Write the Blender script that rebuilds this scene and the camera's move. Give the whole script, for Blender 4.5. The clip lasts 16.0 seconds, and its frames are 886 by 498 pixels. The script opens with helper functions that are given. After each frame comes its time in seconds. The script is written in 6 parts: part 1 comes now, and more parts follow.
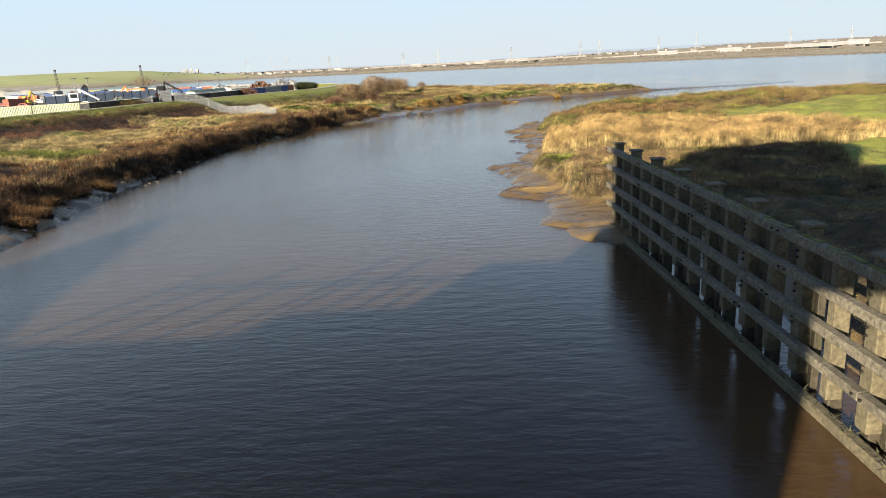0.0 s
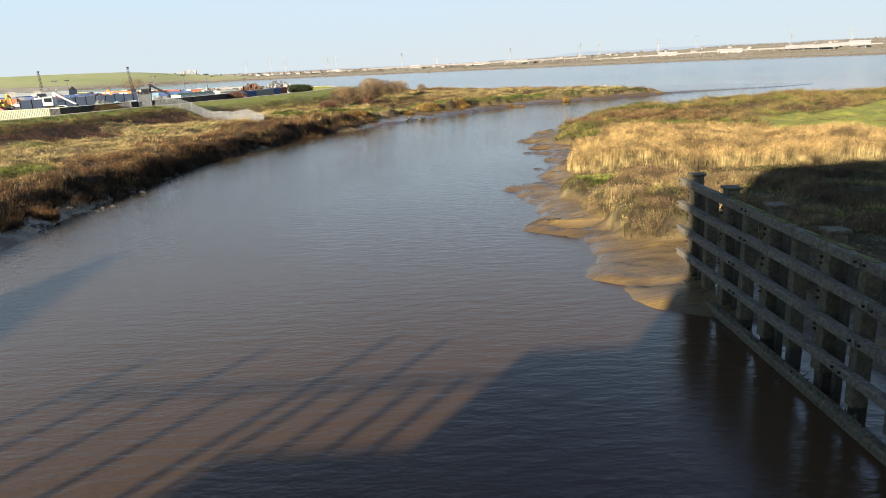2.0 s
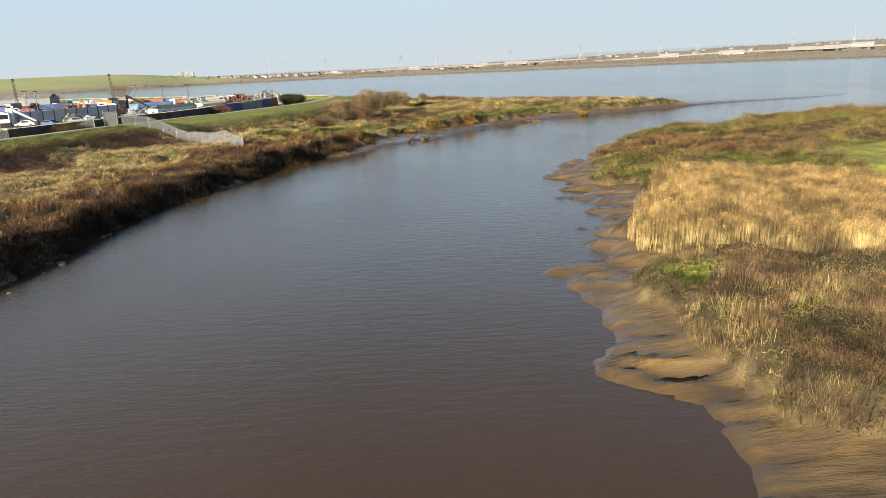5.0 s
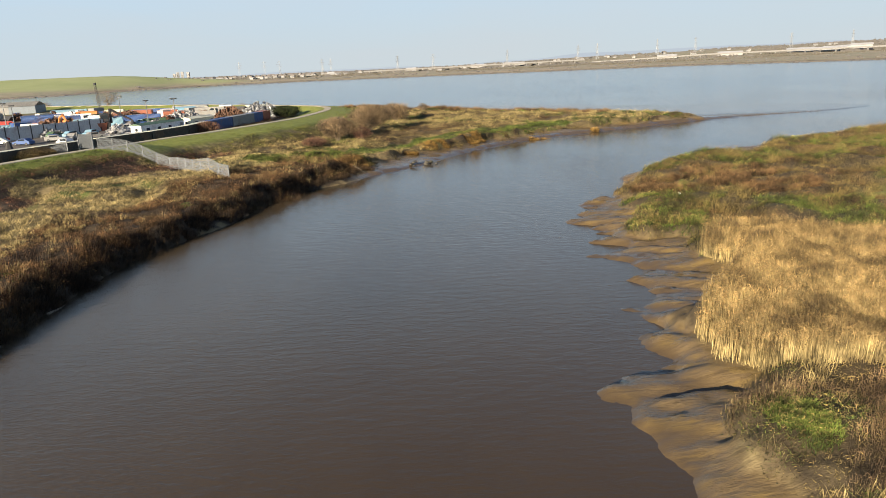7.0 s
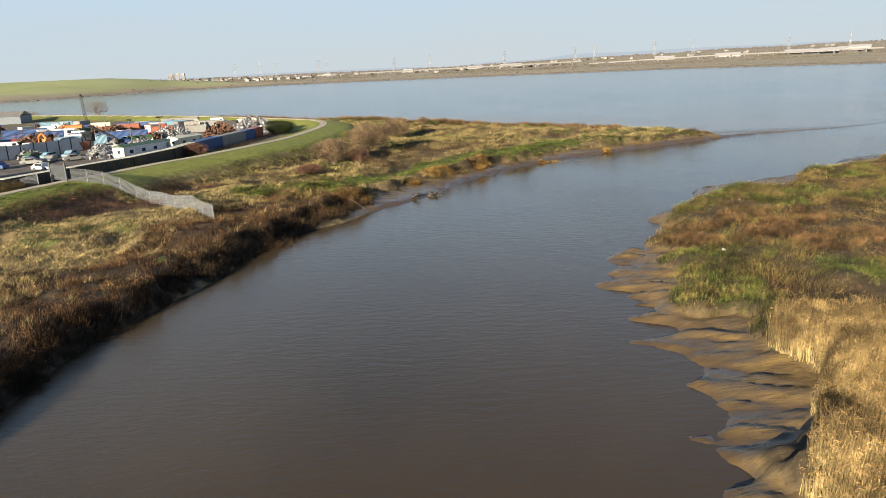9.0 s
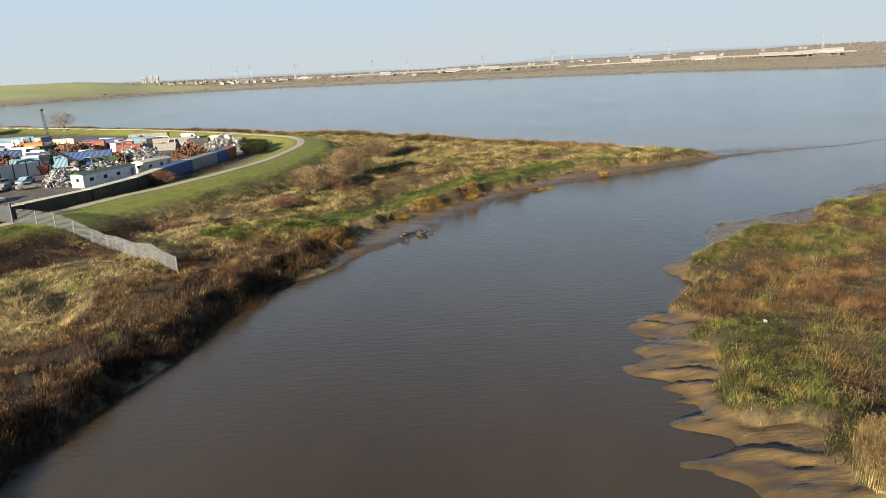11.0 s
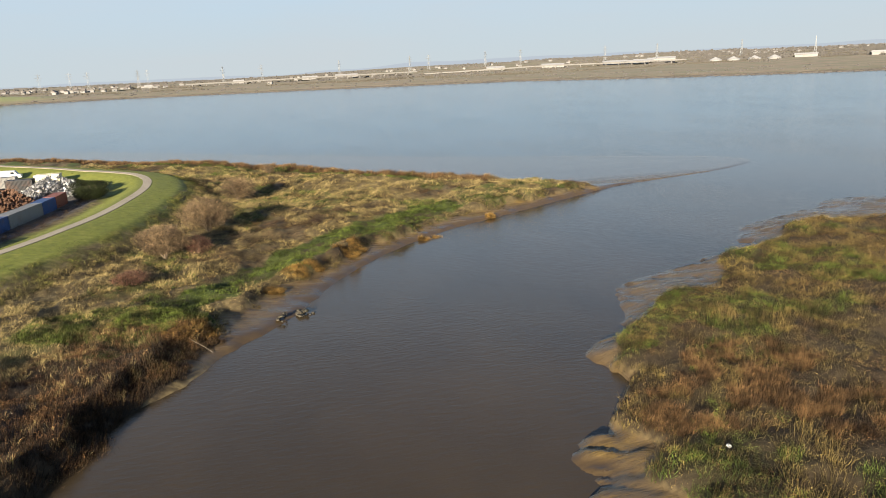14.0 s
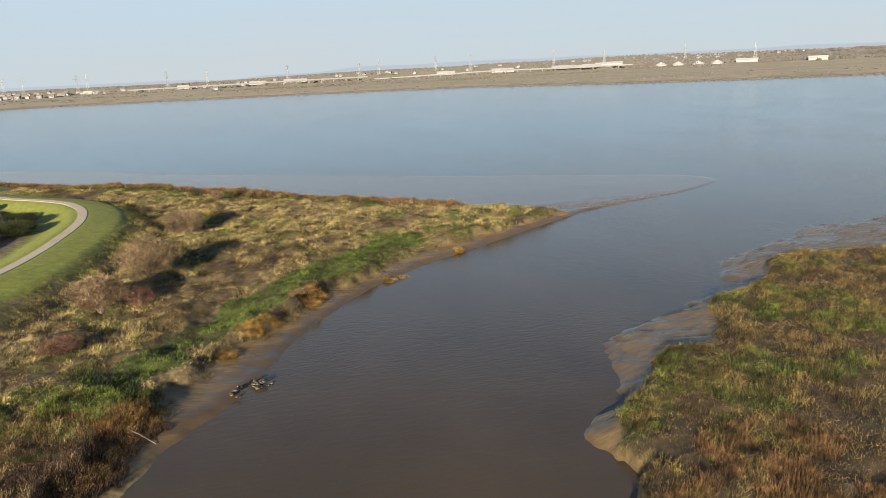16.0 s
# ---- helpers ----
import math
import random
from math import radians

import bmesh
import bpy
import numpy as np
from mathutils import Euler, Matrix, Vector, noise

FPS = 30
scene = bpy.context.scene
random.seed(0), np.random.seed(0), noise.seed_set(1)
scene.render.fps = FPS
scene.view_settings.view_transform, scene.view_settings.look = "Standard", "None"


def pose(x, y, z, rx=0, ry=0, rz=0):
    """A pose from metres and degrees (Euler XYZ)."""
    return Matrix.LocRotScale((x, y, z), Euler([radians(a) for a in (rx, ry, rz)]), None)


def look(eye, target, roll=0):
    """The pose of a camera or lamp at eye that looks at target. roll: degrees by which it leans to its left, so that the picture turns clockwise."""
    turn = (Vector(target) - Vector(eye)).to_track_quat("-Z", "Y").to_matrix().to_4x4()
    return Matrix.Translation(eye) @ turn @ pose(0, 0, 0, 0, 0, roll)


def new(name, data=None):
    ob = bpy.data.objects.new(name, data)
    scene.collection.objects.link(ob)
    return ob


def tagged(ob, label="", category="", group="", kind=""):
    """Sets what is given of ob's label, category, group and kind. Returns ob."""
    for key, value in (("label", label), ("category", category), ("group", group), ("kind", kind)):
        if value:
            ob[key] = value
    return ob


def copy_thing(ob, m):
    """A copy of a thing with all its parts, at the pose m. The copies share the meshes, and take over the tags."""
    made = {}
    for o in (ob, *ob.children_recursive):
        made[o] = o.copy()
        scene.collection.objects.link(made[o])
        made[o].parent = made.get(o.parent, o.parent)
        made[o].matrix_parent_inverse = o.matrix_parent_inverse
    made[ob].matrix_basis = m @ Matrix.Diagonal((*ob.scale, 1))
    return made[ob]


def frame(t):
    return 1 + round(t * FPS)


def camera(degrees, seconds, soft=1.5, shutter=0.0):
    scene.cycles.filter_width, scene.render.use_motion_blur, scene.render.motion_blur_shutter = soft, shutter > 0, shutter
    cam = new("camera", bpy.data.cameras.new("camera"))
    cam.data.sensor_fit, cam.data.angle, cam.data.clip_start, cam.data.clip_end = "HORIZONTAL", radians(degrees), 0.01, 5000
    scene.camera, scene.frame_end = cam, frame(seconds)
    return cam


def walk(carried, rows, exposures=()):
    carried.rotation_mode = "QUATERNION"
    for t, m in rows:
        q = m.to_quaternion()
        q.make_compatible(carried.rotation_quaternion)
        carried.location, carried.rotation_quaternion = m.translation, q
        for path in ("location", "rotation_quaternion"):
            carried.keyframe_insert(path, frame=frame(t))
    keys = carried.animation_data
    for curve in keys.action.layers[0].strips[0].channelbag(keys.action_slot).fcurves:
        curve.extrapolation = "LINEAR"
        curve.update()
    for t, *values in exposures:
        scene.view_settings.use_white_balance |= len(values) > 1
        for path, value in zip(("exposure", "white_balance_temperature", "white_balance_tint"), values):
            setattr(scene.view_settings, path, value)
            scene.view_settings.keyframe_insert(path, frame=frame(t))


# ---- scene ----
cam = camera(65.0, 16.0, soft=0.8)
PATH = [
    (0, (-0.567, -5.161, 11.221), (-0.62, -3.229, 10.706), -2.6),
    (0.5, (-0.838, -2.213, 11.269), (-0.89, -0.281, 10.755), -2.6),
    (1, (-1.075, 0.907, 11.278), (-1.126, 2.839, 10.765), -2.6),
    (1.5, (-1.352, 4.04, 11.309), (-1.402, 5.973, 10.796), -2.6),
    (2, (-1.644, 7.148, 11.337), (-1.693, 9.081, 10.825), -2.6),
    (2.5, (-1.937, 10.187, 11.417), (-1.985, 12.12, 10.906), -2.6),
    (3, (-2.115, 13.222, 11.768), (-2.163, 15.156, 11.257), -2.6),
    (5.5, (-3.589, 28.715, 14.259), (-3.633, 30.649, 13.749), -2.6),
    (6, (-4.019, 31.556, 15.02), (-4.061, 33.489, 14.51), -2.6),
    (6.5, (-4.263, 34.426, 15.821), (-4.306, 36.359, 15.31), -2.6),
    (7, (-4.593, 37.308, 16.69), (-4.63, 39.241, 16.179), -2.6),
    (7.5, (-4.921, 40.098, 17.511), (-4.949, 42.032, 17.0), -2.6),
    (8, (-5.204, 42.779, 18.419), (-5.232, 44.712, 17.907), -2.6),
    (8.5, (-5.622, 45.417, 19.402), (-5.649, 47.35, 18.891), -2.6),
    (9, (-5.984, 48.236, 20.307), (-6.011, 50.169, 19.796), -2.6),
    (11.5, (-7.984, 61.662, 24.811), (-7.895, 63.594, 24.301), -2.6),
    (12, (-8.278, 64.126, 25.707), (-8.117, 66.053, 25.197), -2.6),
    (12.5, (-8.488, 66.673, 26.641), (-8.262, 68.593, 26.131), -2.6),
    (13, (-8.729, 69.189, 27.628), (-8.444, 71.101, 27.115), -2.6),
    (13.5, (-8.916, 71.559, 28.569), (-8.568, 73.461, 28.056), -2.6),
    (14, (-8.934, 74.341, 29.518), (-8.518, 76.229, 29.005), -2.6),
    (14.5, (-9.018, 76.97, 30.444), (-8.554, 78.847, 29.931), -2.6),
    (15, (-9.0, 79.545, 31.419), (-8.493, 81.411, 30.906), -2.6),
    (15.5, (-8.838, 82.093, 32.422), (-8.305, 83.952, 31.911), -2.6),
    (16, (-8.719, 84.601, 33.412), (-8.171, 86.456, 32.902), -2.6),
]
EXPOSURES = [(0.0, 1.24), (3.0, 1.18), (6.0, 1.0), (16.0, 0.95)]
walk(cam, [(t, look(eye, target, roll)) for t, eye, target, roll in PATH], EXPOSURES)

# ---- light: low winter sun behind the flood barrier, clear pale sky ----
SUN_EL, SUN_AZ = radians(14.0), math.atan2(-0.515, -0.857)
world = bpy.data.worlds.new("sky")
scene.world = world
world.use_nodes = True
wn = world.node_tree
sky = wn.nodes.new("ShaderNodeTexSky")
sky.sky_type, sky.sun_disc = "NISHITA", False
sky.sun_elevation, sky.sun_rotation = SUN_EL, SUN_AZ
sky.air_density, sky.dust_density, sky.ozone_density = 1.0, 0.35, 2.5
wn.nodes["Background"].inputs[1].default_value = 0.066
cool = wn.nodes.new("ShaderNodeMix")
cool.data_type, cool.blend_type = "RGBA", "MULTIPLY"
cool.inputs[0].default_value, cool.inputs[7].default_value = 1.0, (0.42, 0.62, 0.95, 1)
wn.links.new(sky.outputs[0], cool.inputs[6])
# pale winter haze low over the land, thinning upwards
where = wn.nodes.new("ShaderNodeTexCoord")
height = wn.nodes.new("ShaderNodeSeparateXYZ")
wn.links.new(where.outputs["Generated"], height.inputs[0])
share = wn.nodes.new("ShaderNodeMapRange")
share.inputs["From Min"].default_value, share.inputs["From Max"].default_value = -0.02, 0.2
share.inputs["To Min"].default_value, share.inputs["To Max"].default_value = 0.96, 0.0
share.interpolation_type = "SMOOTHSTEP"
wn.links.new(height.outputs[2], share.inputs["Value"])
veil = wn.nodes.new("ShaderNodeMix")
veil.data_type = "RGBA"
wn.links.new(share.outputs[0], veil.inputs[0])
thin = wn.nodes.new("ShaderNodeMix")
thin.data_type, thin.blend_type = "RGBA", "ADD"
thin.inputs[0].default_value, thin.inputs[7].default_value = 1.0, (0.18, 0.23, 0.29, 1)
wn.links.new(cool.outputs[2], thin.inputs[6])
mid_share = wn.nodes.new("ShaderNodeMapRange")
mid_share.interpolation_type = "SMOOTHSTEP"
for key, value in (("From Min", 0.14), ("From Max", 0.64), ("To Min", 0.95), ("To Max", 0.0)):
    mid_share.inputs[key].default_value = value
wn.links.new(height.outputs[2], mid_share.inputs["Value"])
mid_sky = wn.nodes.new("ShaderNodeMix")
mid_sky.data_type = "RGBA"
mid_sky.inputs[7].default_value = (4.1, 5.65, 7.1, 1)
wn.links.new(mid_share.outputs[0], mid_sky.inputs[0])
wn.links.new(thin.outputs[2], mid_sky.inputs[6])
wn.links.new(mid_sky.outputs[2], veil.inputs[6])
veil.inputs[7].default_value = (4.7, 5.25, 5.5, 1)
# thin streaks of high cloud
flat = wn.nodes.new("ShaderNodeMapping")
flat.inputs["Scale"].default_value, flat.inputs["Rotation"].default_value = (1.6, 1.6, 11.0), (0.05, 0.03, 0.4)
wn.links.new(where.outputs["Generated"], flat.inputs["Vector"])
streak = wn.nodes.new("ShaderNodeTexNoise")
streak.inputs["Scale"].default_value, streak.inputs["Detail"].default_value, streak.inputs["Roughness"].default_value = 1.7, 5.0, 0.55
wn.links.new(flat.outputs[0], streak.inputs["Vector"])
cover = wn.nodes.new("ShaderNodeMapRange")
for key, value in (("From Min", 0.44), ("From Max", 0.72), ("To Min", 0.0), ("To Max", 0.35)):
    cover.inputs[key].default_value = value
wn.links.new(streak.outputs["Fac"], cover.inputs["Value"])
cloud = wn.nodes.new("ShaderNodeMix")
cloud.data_type = "RGBA"
cloud.inputs[7].default_value = (4.9, 5.15, 5.35, 1)
wn.links.new(cover.outputs[0], cloud.inputs[0])
wn.links.new(veil.outputs[2], cloud.inputs[6])
wn.links.new(cloud.outputs[2], wn.nodes["Background"].inputs[0])
sun = new("sun", bpy.data.lights.new("sun", "SUN"))
sun.data.energy, sun.data.angle, sun.data.color = 6.9, radians(0.55), (1.0, 0.85, 0.64)
toward = Vector((math.sin(SUN_AZ) * math.cos(SUN_EL), math.cos(SUN_AZ) * math.cos(SUN_EL), math.sin(SUN_EL)))
sun.matrix_world = look((-60, -90, 60), Vector((-60, -90, 60)) - toward)

# ---- materials ----
MATS = {}


def nodes_of(name):
    m = bpy.data.materials.new(name)
    m.use_nodes = True
    t = m.node_tree
    return m, t, t.nodes["Principled BSDF"]


def add(t, kind, **props):
    n = t.nodes.new(kind)
    for k, v in props.items():
        n.inputs[k].default_value = v
    return n


def world_place(t, stretch=(1, 1, 1), turn=0.0):
    g = t.nodes.new("ShaderNodeNewGeometry")
    m = t.nodes.new("ShaderNodeMapping")
    m.inputs["Scale"].default_value = stretch
    m.inputs["Rotation"].default_value = (0, 0, turn)
    t.links.new(g.outputs["Position"], m.inputs["Vector"])
    return m.outputs[0]


def grain(t, vec, scale, detail=3.0, rough=0.6):
    n = add(t, "ShaderNodeTexNoise", Scale=scale, Detail=detail, Roughness=rough)
    t.links.new(vec, n.inputs["Vector"])
    return n.outputs["Fac"]


def ramp(t, fac, stops):
    r = t.nodes.new("ShaderNodeValToRGB")
    e = r.color_ramp.elements
    while len(e) < len(stops):
        e.new(0.5)
    for q, (p, c) in zip(e, stops):
        q.position, q.color = p, (*c, 1) if len(c) == 3 else c
    t.links.new(fac, r.inputs[0])
    return r.outputs[0]


def blend(t, fac, a, b, how="MIX"):
    n = t.nodes.new("ShaderNodeMix")
    n.data_type, n.blend_type = "RGBA", how
    for v, k in ((fac, 0), (a, 6), (b, 7)):
        if isinstance(v, (int, float)):
            n.inputs[k].default_value = v
        elif isinstance(v, tuple):
            n.inputs[k].default_value = (*v, 1)
        else:
            t.links.new(v, n.inputs[k])
    return n.outputs[2]


def bump(t, p, height, strength, distance):
    b = add(t, "ShaderNodeBump", Strength=strength, Distance=distance)
    t.links.new(height, b.inputs["Height"])
    t.links.new(b.outputs[0], p.inputs["Normal"])
    return b


def plain(name, colour, rough=0.7, metal=0.0, vary=0.35, scale=1.2, relief=0.02, dirt=(0.08, 0.06, 0.045), dirty=0.3):
    """Paint, metal or timber: a base colour with coarse stains and fine grain."""
    if name in MATS:
        return MATS[name]
    m, t, p = nodes_of(name)
    v = world_place(t)
    a, b = grain(t, v, scale, 4), grain(t, v, scale * 9, 3)
    tone = ramp(t, b, [(0.3, tuple(c * (1 - vary) for c in colour)), (0.7, tuple(min(1, c * (1 + vary * 0.6)) for c in colour))])
    stain = ramp(t, a, [(0.5, (0, 0, 0)), (0.75, (dirty,) * 3)])
    t.links.new(blend(t, stain, tone, dirt), p.inputs["Base Color"])
    p.inputs["Roughness"].default_value, p.inputs["Metallic"].default_value = rough, metal
    if relief:
        bump(t, p, b, 0.5, relief)
    MATS[name] = m
    return m


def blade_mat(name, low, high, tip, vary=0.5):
    """Stems: colour low on the stem (darkened as painted shade), high on it and of its tip, different from stem to stem
    and from patch to patch.
    """
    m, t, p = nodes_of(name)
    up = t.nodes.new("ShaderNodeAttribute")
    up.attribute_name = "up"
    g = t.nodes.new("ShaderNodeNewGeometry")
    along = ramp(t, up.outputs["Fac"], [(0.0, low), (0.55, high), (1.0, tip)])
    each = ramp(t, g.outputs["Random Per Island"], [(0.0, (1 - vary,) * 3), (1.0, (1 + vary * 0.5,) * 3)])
    # dark ends of patch and tuft deepened to stand for shade in the growth
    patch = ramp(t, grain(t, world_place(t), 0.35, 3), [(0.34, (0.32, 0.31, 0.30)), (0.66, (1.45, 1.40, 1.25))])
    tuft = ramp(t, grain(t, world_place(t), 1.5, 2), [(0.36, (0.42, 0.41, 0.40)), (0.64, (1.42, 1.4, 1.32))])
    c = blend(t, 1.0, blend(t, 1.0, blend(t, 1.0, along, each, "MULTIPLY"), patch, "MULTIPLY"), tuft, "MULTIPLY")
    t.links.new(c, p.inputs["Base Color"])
    p.inputs["Roughness"].default_value = 0.75
    p.inputs["Specular IOR Level"].default_value = 0.25
    return m


def attr(t, name):
    a = t.nodes.new("ShaderNodeAttribute")
    a.attribute_name = name
    return a.outputs["Fac"]


def ground_material():
    m, t, p = nodes_of("ground")
    v = world_place(t)
    big, mid, fine = grain(t, v, 0.12, 4), grain(t, v, 0.9, 4), grain(t, v, 7.0, 3)
    soil = ramp(t, mid, [(0.3, (0.065, 0.048, 0.024)), (0.55, (0.17, 0.13, 0.062)), (0.75, (0.27, 0.215, 0.105))])
    green = ramp(t, mid, [(0.3, (0.045, 0.060, 0.014)), (0.6, (0.085, 0.12, 0.022)), (0.8, (0.14, 0.15, 0.045))])
    mown = ramp(t, mid, [(0.25, (0.13, 0.155, 0.026)), (0.55, (0.20, 0.22, 0.036)), (0.8, (0.29, 0.28, 0.065))])
    mown = blend(t, ramp(t, fine, [(0.35, (0, 0, 0)), (0.75, (0.3, 0.3, 0.3))]), mown, (0.10, 0.11, 0.03))
    rill = grain(t, world_place(t, (0.25, 1.6, 1), 0.35), 1.0, 5, 0.65)
    mud = ramp(t, rill, [(0.25, (0.070, 0.048, 0.023)), (0.5, (0.122, 0.085, 0.041)), (0.75, (0.165, 0.116, 0.056))])
    mud = blend(t, ramp(t, big, [(0.45, (0, 0, 0)), (0.7, (0.5, 0.5, 0.5))]), mud, (0.12, 0.088, 0.05))
    # golden film on the mud, in patches
    film = ramp(t, grain(t, world_place(t, (0.5, 1.1, 1), 0.3), 0.55, 5, 0.65), [(0.5, (0, 0, 0)), (0.66, (0.7, 0.7, 0.7))])
    mud = blend(t, film, mud, (0.205, 0.138, 0.040))
    soaked = t.nodes.new("ShaderNodeMath")
    soaked.operation = "MULTIPLY"
    t.links.new(attr(t, "wet"), soaked.inputs[0])
    soaked.inputs[1].default_value = 0.75
    mud = blend(t, soaked.outputs[0], mud, (0.070, 0.048, 0.026))
    yard = ramp(t, mid, [(0.3, (0.07, 0.06, 0.05)), (0.7, (0.16, 0.14, 0.12))])
    far = ramp(t, grain(t, world_place(t, (0.004, 0.02, 1)), 1.0, 4), [(0.3, (0.27, 0.21, 0.15)), (0.42, (0.34, 0.27, 0.19)), (0.5, (0.21, 0.21, 0.13)), (0.58, (0.33, 0.26, 0.185)), (0.68, (0.24, 0.235, 0.15)), (0.8, (0.18, 0.15, 0.115))])
    hill = ramp(t, grain(t, v, 0.012, 4), [(0.35, (0.24, 0.27, 0.11)), (0.65, (0.31, 0.33, 0.15))])
    c = blend(t, attr(t, "green"), soil, green)
    # leaf litter, taken near black to stand for shade between the stems
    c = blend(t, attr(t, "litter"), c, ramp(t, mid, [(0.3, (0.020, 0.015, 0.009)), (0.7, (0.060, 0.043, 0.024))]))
    c = blend(t, attr(t, "mown"), c, mown)
    c = blend(t, attr(t, "yard"), c, yard)
    c = blend(t, attr(t, "far"), c, far)
    c = blend(t, attr(t, "hill"), c, hill)
    c = blend(t, attr(t, "mud"), c, mud)
    t.links.new(c, p.inputs["Base Color"])
    wet = blend(t, attr(t, "mud"), (0.9,) * 3, ramp(t, rill, [(0.35, (0.16,) * 3), (0.65, (0.5,) * 3)]))
    wet = blend(t, attr(t, "wet"), wet, (0.13,) * 3)
    t.links.new(wet, p.inputs["Roughness"])
    p.inputs["Specular IOR Level"].default_value = 0.35
    b1 = bump(t, p, fine, 0.5, 0.03)
    b2 = add(t, "ShaderNodeBump", Strength=0.7, Distance=0.16)
    t.links.new(rill, b2.inputs["Height"])
    t.links.new(b1.outputs[0], b2.inputs["Normal"])
    t.links.new(b2.outputs[0], p.inputs["Normal"])
    # soaked mud lies smooth
    for node, most in ((b1, 0.5), (b2, 0.7)):
        sm = add(t, "ShaderNodeMapRange")
        sm.inputs["To Min"].default_value, sm.inputs["To Max"].default_value = most, most * 0.3
        t.links.new(attr(t, "wet"), sm.inputs["Value"])
        t.links.new(sm.outputs[0], node.inputs["Strength"])
    return m


def water_material():
    m, t, p = nodes_of("silty_water")
    silt = ramp(t, grain(t, world_place(t, (0.05, 0.03, 1), 0.5), 1.0, 4), [(0.3, (0.044, 0.033, 0.019)), (0.7, (0.066, 0.049, 0.028))])
    p.inputs["IOR"].default_value = 1.33
    w1 = grain(t, world_place(t, (1.0, 2.1, 1), 0.55), 2.3, 4, 0.68)
    w2 = grain(t, world_place(t, (0.55, 1.5, 1), -0.2), 1.15, 2, 0.5)
    calm = ramp(t, grain(t, world_place(t, (0.03, 0.012, 1), 0.3), 1.0, 3), [(0.38, (0.6,) * 3), (0.62, (1.6,) * 3)])
    # sheltered creek, open estuary
    place = t.nodes.new("ShaderNodeSeparateXYZ")
    t.links.new(world_place(t), place.inputs[0])
    fetch = add(t, "ShaderNodeMapRange")
    for k, v in (("From Min", 190.0), ("From Max", 320.0), ("To Min", 0.3), ("To Max", 0.36)):
        fetch.inputs[k].default_value = v
    t.links.new(place.outputs[1], fetch.inputs["Value"])
    gloss = add(t, "ShaderNodeMapRange")
    for k, v in (("From Min", 100.0), ("From Max", 420.0), ("To Min", 0.03), ("To Max", 0.11)):
        gloss.inputs[k].default_value = v
    t.links.new(place.outputs[1], gloss.inputs["Value"])
    t.links.new(gloss.outputs[0], p.inputs["Roughness"])
    # bluer away from the creek mouth: sky reflection painted into the base colour
    sky_tint = add(t, "ShaderNodeMapRange")
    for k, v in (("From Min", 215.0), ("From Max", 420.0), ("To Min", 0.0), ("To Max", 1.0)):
        sky_tint.inputs[k].default_value = v
    t.links.new(place.outputs[1], sky_tint.inputs["Value"])
    inner_creek = add(t, "ShaderNodeMapRange")
    for k, v in (("From Min", 25.0), ("From Max", 85.0), ("To Min", 0.85), ("To Max", 0.0)):
        inner_creek.inputs[k].default_value = v
    t.links.new(place.outputs[1], inner_creek.inputs["Value"])
    silt = blend(t, inner_creek.outputs[0], silt, (0.068, 0.040, 0.019))
    t.links.new(blend(t, sky_tint.outputs[0], silt, (0.020, 0.070, 0.115)), p.inputs["Base Color"])
    open_water = t.nodes.new("ShaderNodeMath")
    open_water.operation = "MULTIPLY"
    t.links.new(calm, open_water.inputs[0])
    t.links.new(fetch.outputs[0], open_water.inputs[1])
    b1 = bump(t, p, w1, 0.35, 0.12)
    t.links.new(open_water.outputs[0], b1.inputs["Strength"])
    b1.inputs["Distance"].default_value = 0.055
    b2 = add(t, "ShaderNodeBump", Strength=0.28, Distance=0.1)
    t.links.new(w2, b2.inputs["Height"])
    t.links.new(b1.outputs[0], b2.inputs["Normal"])
    t.links.new(b2.outputs[0], p.inputs["Normal"])
    return m

# ---- the lie of the land: water is z = 0 ----
LEFT_WATER = [(-38, -400), (-31, -20), (-31.5, 20), (-32.4, 40), (-33.4, 48), (-34.6, 58.4), (-35.3, 69.7), (-35.8, 79), (-35.6, 90), (-35.4, 99), (-33.4, 107), (-31, 114), (-29.9, 121.3), (-30.2, 125.5), (-26.4, 131.2),
              (-25.6, 136.2), (-21, 141.3), (-18, 147), (-14.4, 152), (-9.2, 159), (-4.8, 168.5), (2, 178.8), (8, 186), (17.4, 194.7), (28, 201.5), (37.2, 206.4), (48.6, 213.6), (55, 217.4), (69, 224.6), (88.7, 229.8), (103.4, 234.4),
              (116, 242), (117, 250.3), (108.5, 259.5), (86, 273), (40, 300), (7, 324.6), (-31, 352), (-98, 403), (-195, 450), (-500, 560), (-4800, 600), (-4800, -400)]
LEFT_GREEN = [(-39, -400), (-37, -20), (-37, 20), (-37.5, 40), (-38.2, 56), (-38, 70), (-36.5, 80), (-37, 95.5), (-34.4, 108), (-31.5, 121), (-27.4, 130), (-27.0, 137), (-22.8, 143.4), (-21.8, 148.5), (-18.2, 152.4), (-18.2, 159.2), (-15.6, 161), (-11.5, 168.2), (-5, 175), (1.6, 184.2),
              (10, 191.8), (16.1, 197.8), (23.5, 202.6), (32, 208), (42.5, 212.6), (52, 218), (56.5, 221), (58, 225), (20, 260), (-26, 307), (-85, 349), (-170, 409), (-268, 462), (-500, 545), (-4800, 580), (-4800, -400)]
